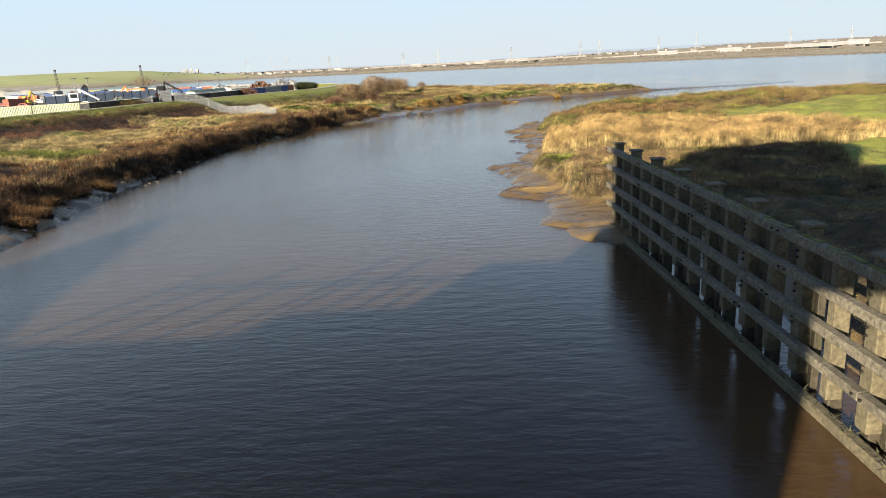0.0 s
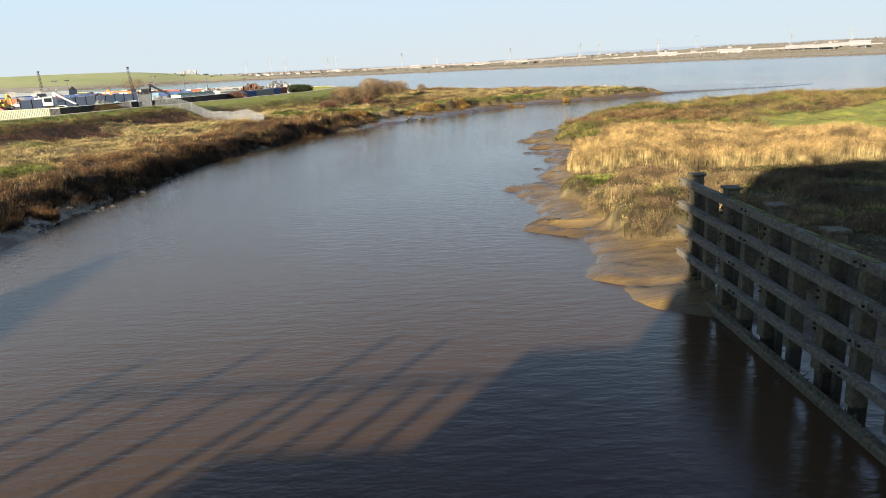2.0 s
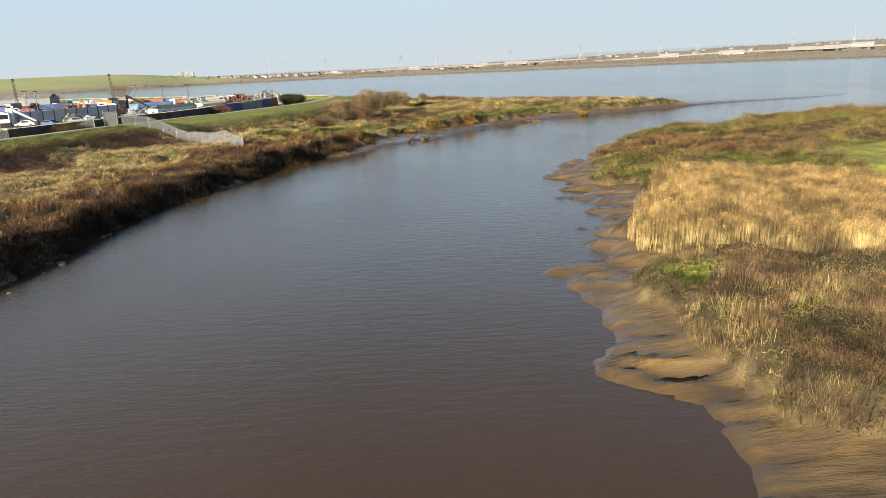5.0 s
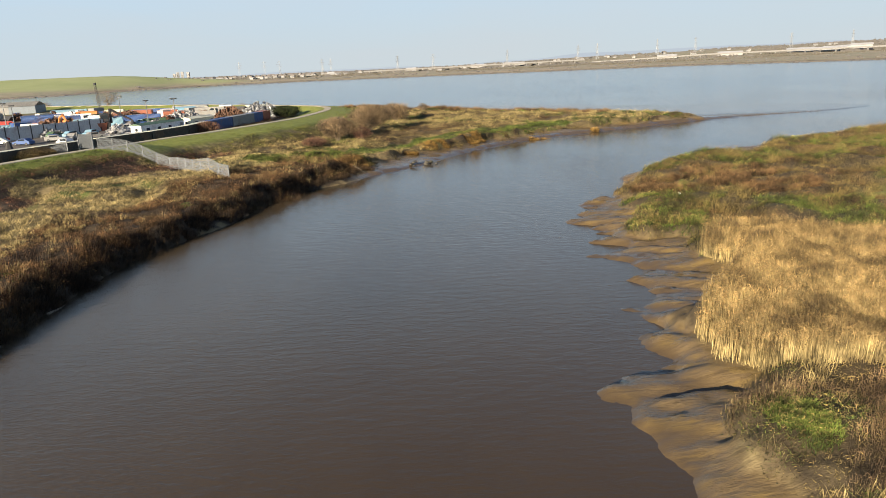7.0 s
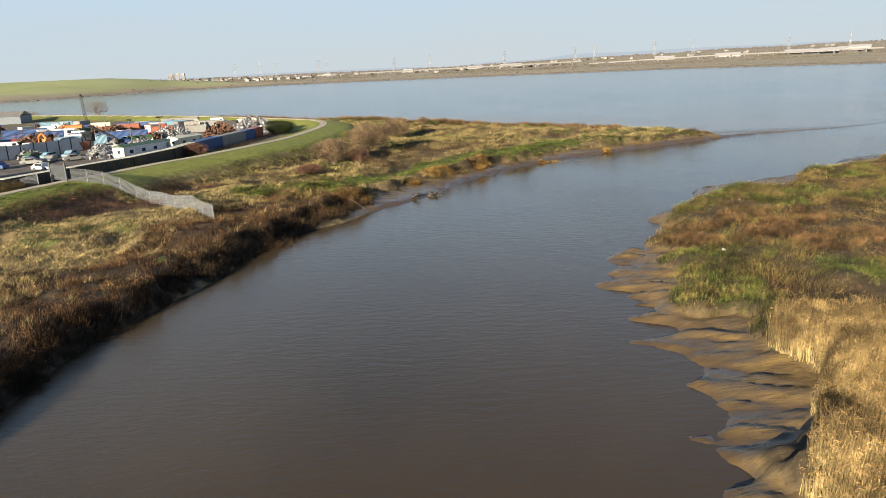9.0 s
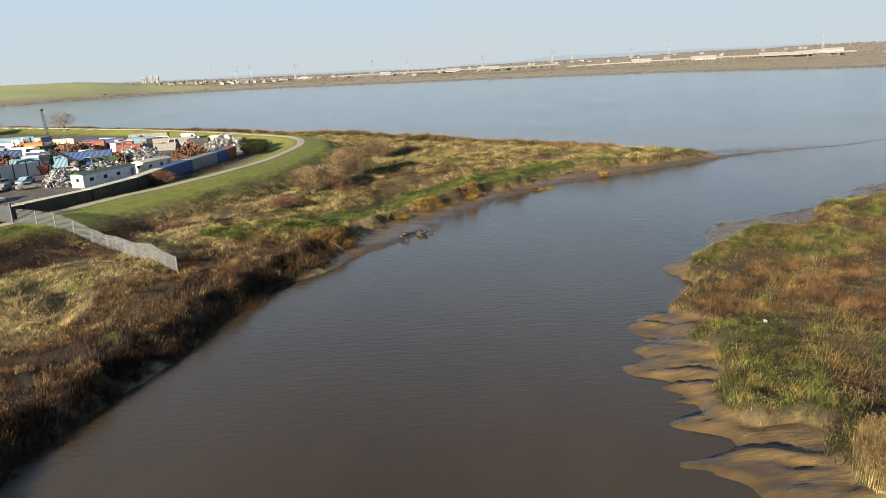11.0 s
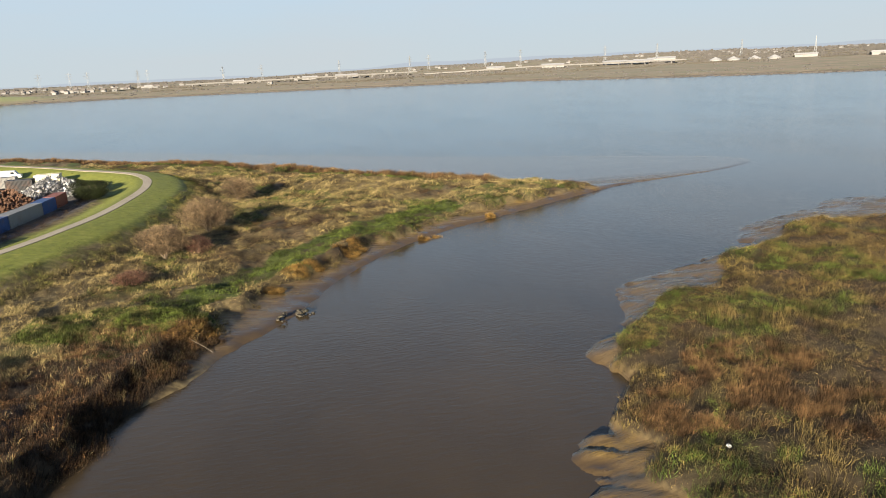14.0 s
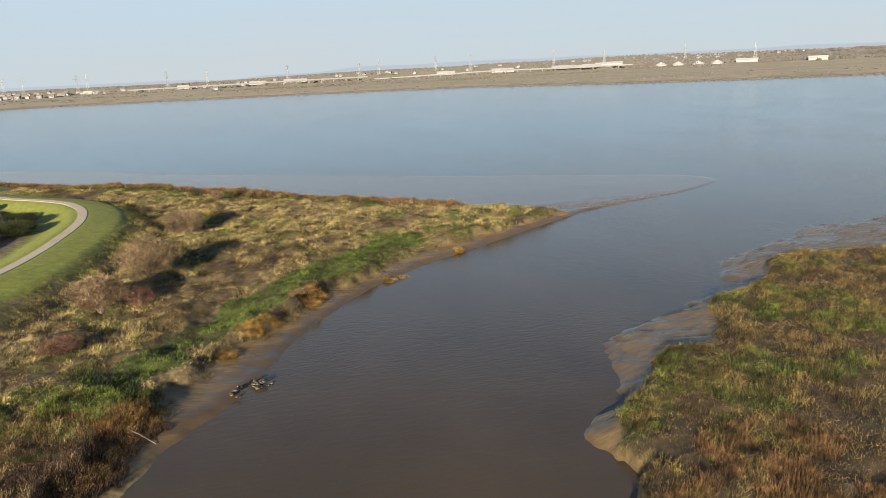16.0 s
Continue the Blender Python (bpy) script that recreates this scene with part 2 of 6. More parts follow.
RIGHT_WATER = [(15, -400), (13.4, -20), (13.2, 15), (13, 31), (11.6, 35), (8.6, 36.6), (7.1, 38), (6.8, 39.3), (5.9, 41.3), (5.2, 44.1), (6.4, 47.3), (5.4, 52), (3.1, 54.8), (4.0, 57), (4.6, 58.6), (4.8, 60.5), (4.4, 62.4), (3.6, 64.2), (3.3, 66.5),
               (3.2, 67.8), (2.0, 69.1), (2.5, 70.8), (4.9, 71.8), (6.6, 72.2), (6.2, 73), (7.8, 74), (6.0, 77.2), (7.7, 78.4), (7.4, 79.9), (6.4, 82.3), (8.6, 83), (9.4, 85.4), (8.7, 88.7), (10.2, 90.2), (9.7, 94.2), (6.7, 96.1), (9.8, 96.9),
               (11, 98.6), (7.8, 100.6), (10.1, 102.4), (7.8, 104), (9.8, 105), (8.7, 106.1), (9.5, 107.1), (7.2, 108.6), (7.0, 110.4), (9.6, 111), (9.2, 113), (10.3, 114.6), (10.2, 117.6), (11.8, 120.6), (14.7, 121.8), (17.4, 124.4), (20.4, 128),
               (20.7, 130.8), (19, 134.5), (20.2, 137.5), (22.3, 138.9), (25.6, 139.8), (27, 143), (29.1, 148.2), (31, 153.6), (35, 156.4), (40.8, 158.6), (48.8, 161), (48.3, 162.3), (55, 164.5), (62, 167.4), (60.6, 169.3), (65, 176), (73, 180.2),
               (88, 185.4), (94, 189.7), (106, 190.3), (115, 190.5), (200, 215), (600, 330), (4800, 500), (4800, -400)]
RIGHT_GREEN = [(16.5, -400), (14.8, -20), (14.6, 15), (14.2, 32), (12.6, 42), (11.7, 46.4), (10.2, 47.6), (8.9, 50), (8.0, 56.8), (7.4, 60), (7.2, 62.5), (6.7, 65.2), (7.8, 67.3), (10, 68.4), (10.9, 70.8), (8.8, 73.4), (8.6, 76.8), (10.1, 79.6),
               (13.1, 81.6), (15.2, 85.4), (16.3, 89.2), (15.9, 92.9), (15.2, 95.7), (15.6, 98.2), (12, 99.4), (11.4, 102.8), (13.2, 106.4), (14.6, 110.1), (14.2, 113.9), (16.6, 117.5), (15, 121.5), (19.2, 126.1), (21.4, 128.6), (20.8, 132.9),
               (24.6, 138.1), (30.2, 142.5), (36.6, 148), (41.4, 147.4), (46.4, 152.6), (50.4, 159.4), (57, 161.3), (64.7, 165.8), (73.7, 173.4), (82, 172.8), (93, 170.4), (115, 173), (160, 192), (600, 310), (4800, 480), (4800, -400)]
FAR_WATER = [(-4800, 500), (-900, 760), (-535, 890), (-500, 1010), (-420, 1200), (-250, 1240), (73, 1185), (340, 1105), (478, 930), (606, 830), (756, 755),
             (1200, 600), (4800, 350), (4800, 4800), (-4800, 4800)]
LEVEE = [(-112, -60), (-100, 50), (-85, 95), (-72, 130), (-66, 150), (-58.5, 169), (-53, 181), (-48, 193), (-44, 207), (-41.5, 222), (-40.3, 240), (-43, 257),
         (-50, 270), (-64, 283), (-84, 302), (-135, 340), (-260, 412), (-600, 545)]


def smooth_line(pts, n=6, closed=False):
    """Catmull-Rom through the plan's corners."""
    p = np.array(pts, float)
    out = []
    for i in range(len(p) - 1):
        a, b, c, d = p[max(i - 1, 0)], p[i], p[i + 1], p[min(i + 2, len(p) - 1)]
        if np.linalg.norm(c - b) > 150:
            out.append(b)
            continue
        for s in np.arange(n) / n:
            out.append(0.5 * (2 * b + (c - a) * s + (2 * a - 5 * b + 4 * c - d) * s**2 + (3 * b - a - 3 * c + d) * s**3))
    return np.array(out + [p[-1]])


def line_distance(x, y, line, closed=False):
    best = np.full(x.shape, 1e9)
    ends = np.vstack([line, line[:1]]) if closed else line
    for (ax, ay), (bx, by) in zip(ends[:-1], ends[1:]):
        dx, dy = bx - ax, by - ay
        s = np.clip(((x - ax) * dx + (y - ay) * dy) / (dx * dx + dy * dy + 1e-9), 0, 1)
        best = np.minimum(best, np.hypot(x - ax - s * dx, y - ay - s * dy))
    return best


def inside(x, y, line):
    hit = np.zeros(x.shape, bool)
    for (ax, ay), (bx, by) in zip(line, np.vstack([line[1:], line[:1]])):
        if ay != by:
            hit ^= ((ay > y) != (by > y)) & (x < (bx - ax) * (y - ay) / (by - ay) + ax)
    return hit


def area_distance(x, y, line):
    """Metres inside the outline; minus outside it."""
    return line_distance(x, y, line, True) * np.where(inside(x, y, line), 1, -1)


def wave(x, y, size, seed=0):
    """Smooth noise from -1 to 1 with lumps of that size."""
    gx, gy = x / size, y / size
    ix, iy = np.floor(gx).astype(np.int64), np.floor(gy).astype(np.int64)
    fx, fy = gx - ix, gy - iy
    fx, fy = fx * fx * (3 - 2 * fx), fy * fy * (3 - 2 * fy)

    def h(a, b):
        n = (a * 374761393 + b * 668265263 + seed * 982451653) & 0x7FFFFFFF
        n = ((n ^ (n >> 13)) * 1274126177) & 0x7FFFFFFF
        return ((n ^ (n >> 16)) & 0xFFFF) / 32767.5 - 1

    return (h(ix, iy) * (1 - fx) + h(ix + 1, iy) * fx) * (1 - fy) + (h(ix, iy + 1) * (1 - fx) + h(ix + 1, iy + 1) * fx) * fy


def step(a, b, v):
    s = np.clip((v - a) / (b - a), 0, 1)
    return s * s * (3 - 2 * s)


def spread(a, b, first, grow):
    out = [a]
    while abs(out[-1] - a) < abs(b - a):
        out.append(out[-1] + first * (1 if b > a else -1))
        first *= grow
    out[-1] = b
    return np.array(out)


XS = np.concatenate([spread(-160, -4800, 2.5, 1.11)[::-1][:-1], np.arange(-160, -62, 2.0), np.arange(-62, -1, 0.65), np.arange(-1, 19, 0.36), np.arange(19, 60, 0.62), np.arange(60, 130, 1.5), spread(130, 4800, 2.0, 1.11)])
YS = np.concatenate([np.arange(-400, 30, 10.0), np.arange(30, 40, 1.0), np.arange(40, 128, 0.38), np.arange(128, 236, 0.75), np.arange(236, 330, 1.5), np.arange(330, 480, 5.0), np.arange(480, 1320, 20.0), spread(1320, 4800, 25, 1.12)])
GX, GY = np.meshgrid(XS, YS, indexing="ij")
lw, lg, rw, rg, fw = (smooth_line(q) for q in (LEFT_WATER, LEFT_GREEN, RIGHT_WATER, RIGHT_GREEN, FAR_WATER))
levee_line = smooth_line(LEVEE)
near = (GX > -700) & (GX < 700) & (GY < 700)


def over(f, line, mask, rest):
    d = np.full(GX.shape, rest)
    d[mask] = f(GX[mask], GY[mask], line)
    return d


rough1 = wave(GX, GY, 2.3, 1) + 0.6 * wave(GX, GY, 1.1, 2)
LWD = area_distance(GX, GY, lw) + 0.22 * rough1
LGD = area_distance(GX, GY, lg) + 0.9 * rough1
fingers = step(46, 56, GY) * (1 - 0.8 * step(122, 136, GY)) * (GX > 0)
tongue = wave(GX * 0.22 + 40, GY + 0.25 * GX, 3.4, 5) + 0.7 * wave(GX * 0.2, GY + 0.3 * GX, 1.7, 6)
RWD = area_distance(GX, GY, rw) + 0.18 * rough1 + fingers * 0.4 * np.sign(tongue) * np.abs(tongue) ** 0.6
RGD = area_distance(GX, GY, rg) + 0.8 * rough1
FWD = area_distance(GX, GY, fw)
PATHD = over(line_distance, levee_line, near, 1e4)


def bank(dw, dg, mud_top, land):
    """Bed, mud slope, cut bank and marsh."""
    share = np.clip(dw / np.maximum(dw - dg, 0.3), 0, 1)
    z = np.where(dw < 0, np.maximum(dw * 0.3, -3.0), mud_top * (0.3 * np.clip(dw / 0.6, 0, 1) + 0.7 * share))
    return np.where(dg > 0, mud_top + (land - mud_top) * step(0, 1.6, dg), z)


hummock = 0.48 * wave(GX, GY, 4.5, 7) + 0.42 * wave(GX, GY, 1.9, 8) + 0.5 * wave(GX, GY, 17.0, 9)
spit = step(170, 215, GY)
left_land = 2.1 - 0.35 * spit + hummock + 0.5 * step(8, 26, LGD) * (1 - spit)
crown = 5.6 - 0.06 * wave(GX, GY, 9, 3)
slope = crown - np.clip(PATHD - 1.8, 0, 5.4) * 0.14 - np.maximum(PATHD - 7.2, 0) * 0.42
left_land = np.maximum(left_land, slope)
# ground behind the levee: the yard
RING = area_distance(GX, GY, np.vstack([levee_line, [(-4800, 560), (-4800, -400), (-112, -400)]]))
yard_level = 4.1
behind = step(5, 9, RING) * (GX > -900)
left_land = np.where(RING > 0, np.maximum(crown - np.maximum(PATHD - 2.2, 0) * 0.3, yard_level + 0.05 * rough1), left_land)
right_land = 1.7 + hummock * 0.8 + 0.5 * step(4, 30, RGD)
rills = 0.13 * wave(GX * 0.3, GY + 0.25 * GX, 1.3, 11) + 0.06 * wave(GX * 0.4, GY + 0.3 * GX, 0.7, 12)
crease = -0.22 * (1 - np.abs(wave(GX * 0.22, GY + 0.3 * GX, 2.1, 13))) ** 7 - 0.12 * (1 - np.abs(wave(GX * 0.3 + 9, GY + 0.2 * GX, 1.2, 14))) ** 6
gully = -0.4 * np.exp(-(((GY - 53.7 - 0.3 * np.sin(0.9 * GX)) / 0.36) ** 2)) * step(4.2, 6, GX) * (1 - step(10.8, 11.4, GX))
crease = crease + gully - 0.4 * np.exp(-(((GY - 69.3 - 0.3 * np.sin(GX)) / 0.4) ** 2)) * step(5, 6.5, GX) * (1 - step(9.5, 10.2, GX))
saw = (GY + 0.22 * GX + 2.4 * wave(GX, GY, 7.5, 17) + 0.7 * wave(GX, GY, 1.9, 18)) / 2.9
saw = saw - np.floor(saw)
ledge = 0.21 * (np.minimum(saw / 0.86, (1 - saw) / 0.14) - 0.45) * (0.6 + 0.6 * wave(GX, GY, 3.4, 19)) * step(44, 52, GY)
small = (GY + 0.3 * GX + 0.9 * wave(GX, GY, 2.6, 22)) / 1.05
small = small - np.floor(small)
ledge = ledge + 0.12 * (np.minimum(small / 0.75, (1 - small) / 0.25) - 0.5) * step(44, 52, GY)
swell = 0.16 * wave(GX * 0.35, GY + 0.3 * GX, 3.1, 15)
mudband_l, mudband_r = (LWD > -1) & (LGD < 0.2), (RWD > -1) & (RGD < 0.2)
thames_flat = step(215, 240, GY)
ZL = bank(LWD, LGD, 0.95 - 0.55 * step(222, 232, GY) * (GX > -300), left_land) + np.where(mudband_l, rills * 0.8 * (1 - 0.9 * thames_flat), 0)
ZR = bank(RWD, RGD, 0.75 + 0.25 * step(126, 140, GY), right_land) + np.where(mudband_r, rills * 1.2 + crease + 0.6 * swell + ledge * step(-0.6, 0.8, RWD) * step(-0.1, -0.9, RGD), 0)
far_base = np.clip(FWD * 0.12, -3, 2.6) + np.clip((FWD - 500) * 0.004, 0, 14)
mound = np.exp(-(((GX + 640) / 210) ** 2) - (((GY - 1290) / 190) ** 2)) + 0.9 * np.exp(-(((GX + 980) / 330) ** 2) - (((GY - 1180) / 200) ** 2))
ZF = far_base + 19 * np.minimum(mound, 1.1) * step(10, 90, FWD)
rise = step(1700, 3600, GY + 0.55 * GX)
ZF = ZF + rise * (22 + 10 * wave(GX, GY, 600, 21)) * (FWD > 0) * step(-300, 900, GX)
GZ = np.maximum(np.maximum(ZL, ZR), ZF)
WET = np.where(FWD > -50, 0, step(226, 238, GY) * (LGD < 0) * (LWD > -2))
# wet mud near the waterline; left bank raised further to paint its shade
soak_shade = np.clip(1.1 - (np.maximum(ZL, ZR) - 0.04) / 0.36 + 0.5 * wave(GX * 0.3, GY, 1.6, 16) + 0.9 * (LWD > RWD), 0, 1) * step(40, 46, GY) * np.where(LWD > RWD, np.maximum(step(138, 148, GY), 0.6 * step(-0.2, 0.5, wave(GX * 0.6, GY, 3.0, 23)) * (1 - step(72, 82, GY))), 1) * (np.maximum(LWD, RWD) > -2) * (np.maximum(LGD, RGD) < 0.5) * (FWD < -50) * (GY < 226)
WET = np.maximum(WET, soak_shade)
MUD = np.where(FWD > -50, 1 - step(6, 16, FWD), np.maximum(np.where(LWD > RWD, (1 - step(-0.4, 0.3, LGD)) * np.maximum(step(142, 150, GY), 1 - step(74, 84, GY)), 0), np.where(RWD >= LWD, 1 - step(-0.3, 0.7, RGD), 0)))
MOWN_L = (1 - step(6.5, 9.5, PATHD + 0.6 * rough1 + 1.0 * (1 - step(146, 156, GY)))) * (LGD > 4)
FIELD = step(0, 5, (GX - 31 - 0.10 * (GY - 70)) + 2.5 * wave(GX, GY, 9, 31)) * step(-3, 6, 112 + 0.5 * (GX - 45) - GY + 3 * wave(GX, GY, 11, 32)) * (RGD > 6)
MOWN = np.maximum(MOWN_L * (FWD < 0), FIELD)
YARD = behind * (PATHD > 6.0 + 4 * step(190, 202, GY)) * (GY < 335) * (GX > -420)
FAR = (FWD > 0).astype(float)
HILL = FAR * step(0.12, 0.3, mound) * step(20, 60, FWD)
GREEN = np.where(GX < 0, step(0.05, 0.5, wave(GX, GY, 9, 41) + 0.5 * wave(GX, GY, 3.3, 42) + 0.5 * spit - 0.15), step(-0.1, 0.5, wave(GX, GY, 8, 43) + 0.6 * wave(GX, GY, 3.0, 44)))


def look_up(table, x, y):
    i = np.clip(np.searchsorted(XS, x) - 1, 0, len(XS) - 2)
    j = np.clip(np.searchsorted(YS, y) - 1, 0, len(YS) - 2)
    fx, fy = (x - XS[i]) / (XS[i + 1] - XS[i]), (y - YS[j]) / (YS[j + 1] - YS[j])
    return (table[i, j] * (1 - fx) + table[i + 1, j] * fx) * (1 - fy) + (table[i, j + 1] * (1 - fx) + table[i + 1, j + 1] * fx) * fy


def gz(x, y):
    return float(look_up(GZ, np.array([x], float), np.array([y], float))[0])


def sheet(name, verts, faces, material, smooth=True):
    me = bpy.data.meshes.new(name)
    me.vertices.add(len(verts))
    me.vertices.foreach_set("co", np.asarray(verts, np.float32).ravel())
    k = faces.shape[1]
    me.loops.add(faces.size)
    me.loops.foreach_set("vertex_index", faces.ravel().astype(np.int32))
    me.polygons.add(len(faces))
    me.polygons.foreach_set("loop_start", np.arange(0, faces.size, k, dtype=np.int32))
    me.polygons.foreach_set("use_smooth", np.full(len(faces), smooth))
    me.update(calc_edges=True)
    me.materials.append(material)
    return me


def put_attr(me, name, values):
    a = me.attributes.new(name, "FLOAT", "POINT")
    a.data.foreach_set("value", np.asarray(values, np.float32).ravel())


ni, nj = GX.shape
ii, jj = np.meshgrid(np.arange(ni - 1), np.arange(nj - 1), indexing="ij")
base = (ii * nj + jj).ravel()
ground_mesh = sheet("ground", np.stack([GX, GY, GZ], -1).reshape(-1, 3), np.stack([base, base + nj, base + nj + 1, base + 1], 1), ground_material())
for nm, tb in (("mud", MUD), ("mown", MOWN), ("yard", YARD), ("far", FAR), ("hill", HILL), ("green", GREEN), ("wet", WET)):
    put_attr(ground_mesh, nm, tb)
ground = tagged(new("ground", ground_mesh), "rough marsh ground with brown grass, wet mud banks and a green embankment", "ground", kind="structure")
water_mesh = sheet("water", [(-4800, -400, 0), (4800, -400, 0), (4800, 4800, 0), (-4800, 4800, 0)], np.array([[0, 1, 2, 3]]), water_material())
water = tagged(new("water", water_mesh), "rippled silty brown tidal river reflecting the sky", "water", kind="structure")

# ---- builders ----


def part(name, bm, material, parent=None, label=""):
    me = bpy.data.meshes.new(name)
    bm.to_mesh(me)
    bm.free()
    for m in material if isinstance(material, (list, tuple)) else (material,):
        me.materials.append(m)
    ob = new(name, me)
    if parent:
        ob.parent = parent
    if label:
        ob["label"] = label
    return ob


def thing(name, x, y, z, rz=0.0, label="", category="", group="", kind=""):
    ob = new(name)
    ob.empty_display_size = 0.3
    ob.matrix_world = pose(x, y, z, 0, 0, rz)
    return tagged(ob, label, category, group, kind)


def box(bm, x0, x1, y0, y1, z0, z1, bevel=0.0, m=None):
    made = bmesh.ops.create_cube(bm, size=1.0, matrix=Matrix.Translation(((x0 + x1) / 2, (y0 + y1) / 2, (z0 + z1) / 2)) @ Matrix.Diagonal((x1 - x0, y1 - y0, z1 - z0, 1)))
    vs = made["verts"]
    if bevel:
        es = list({e for v in vs for e in v.link_edges})
        vs = bmesh.ops.bevel(bm, geom=es, offset=bevel, segments=1, affect="EDGES")["verts"]
    if m is not None:
        bmesh.ops.transform(bm, matrix=m, verts=vs)
    return vs


def rod(bm, a, b, r0, r1=None, n=6):
    a, b = Vector(a), Vector(b)
    d = b - a
    m = Matrix.Translation((a + b) / 2) @ d.to_track_quat("Z", "Y").to_matrix().to_4x4()
    return bmesh.ops.create_cone(bm, cap_ends=True, segments=n, radius1=r0, radius2=r0 if r1 is None else r1, depth=d.length, matrix=m)["verts"]


def one(fn, *a, **k):
    bm = bmesh.new()
    fn(bm, *a, **k)
    return bm


rng = random.Random(7)

# ---- the flood barrier behind the walk, which shades the water and the marsh ----
concrete = plain("concrete", (0.38, 0.36, 0.33), 0.85, relief=0.03)
barrier = thing("flood_barrier", -16, -14, 0, label="tall concrete flood barrier with a footbridge and towers", category="flood barrier")
part("tower", one(box, -6.2, 7, -3, 2.2, -3, 24.5, 0.3), concrete, barrier)
part("raised_gate", one(box, 7.05, 24, -2, 2, 13.0, 20.5, 0.2), concrete, barrier)
part("gate_tower", one(box, 24.05, 30, -3, 3, -3, 20.8, 0.2), concrete, barrier)
part("stair_block", one(box, -10.4, -6.3, 0, 2.0, -3, 13.25, 0.1), concrete, barrier)
def prism(bm, outline, y0, y1):
    """A wall of that outline in x and z."""
    back, front = ([bm.verts.new((px, py, pz)) for px, pz in outline] for py in (y1, y0))
    bm.faces.new(back)
    bm.faces.new(front[::-1])
    for i in range(len(outline)):
        j = (i + 1) % len(outline)
        bm.faces.new((back[j], back[i], front[i], front[j]))


part("gate_wall", one(prism, [(-10.5, -3), (-10.5, 11.15), (-15.8, 11.1), (-15.9, 10.3), (-19, 10.25), (-26.4, 10.25), (-26.4, -3)], 0.6, 2.0), concrete, barrier)
part("stair_roof", one(prism, [(-26.5, -3), (-26.5, 10.3), (-29.8, 11.5), (-48, 19.1), (-45.4, 16.8), (-44.2, 15.6), (-38.4, 10.3), (-38.4, -3)], 0.8, 2.0), concrete, barrier)
part("abutment", one(prism, [(-38.5, -3), (-38.5, 6.0), (-70, 6.0), (-70, -3)], -1.5, 2.0), concrete, barrier)
for px, top in ((-26.3, 13.4), (-24.2, 12.5), (-22.0, 13.6), (-19.6, 12.6), (-17.2, 13.8), (-16.2, 12.5), (-14.6, 13.7), (-13.0, 12.6), (-11.6, 12.7)):
    part("rail_post", one(box, px - 0.11, px + 0.11, 1.8, 1.95, 10.2, top), concrete, barrier)
part("handrail", one(box, -26.4, -10.4, 1.84, 1.92, 12.42, 12.56), concrete, barrier)

# ---- timber fender along the channel ----
wet_pile = plain("wet_dark_pile", (0.05, 0.042, 0.028), 0.6, vary=0.5, scale=0.9, relief=0.03, dirt=(0.03, 0.035, 0.012), dirty=0.7)
old_timber = plain("weathered_timber", (0.145, 0.13, 0.094), 0.85, vary=0.6, scale=0.8, relief=0.03, dirt=(0.05, 0.045, 0.03), dirty=0.75)
post_timber = plain("dark_pile_timber", (0.11, 0.094, 0.056), 0.9, vary=0.5, scale=0.7, relief=0.03, dirt=(0.04, 0.04, 0.025), dirty=0.7)
J0, J1 = Vector((10.1, 42.3, 0)), Vector((11.3, 6.0, 0))


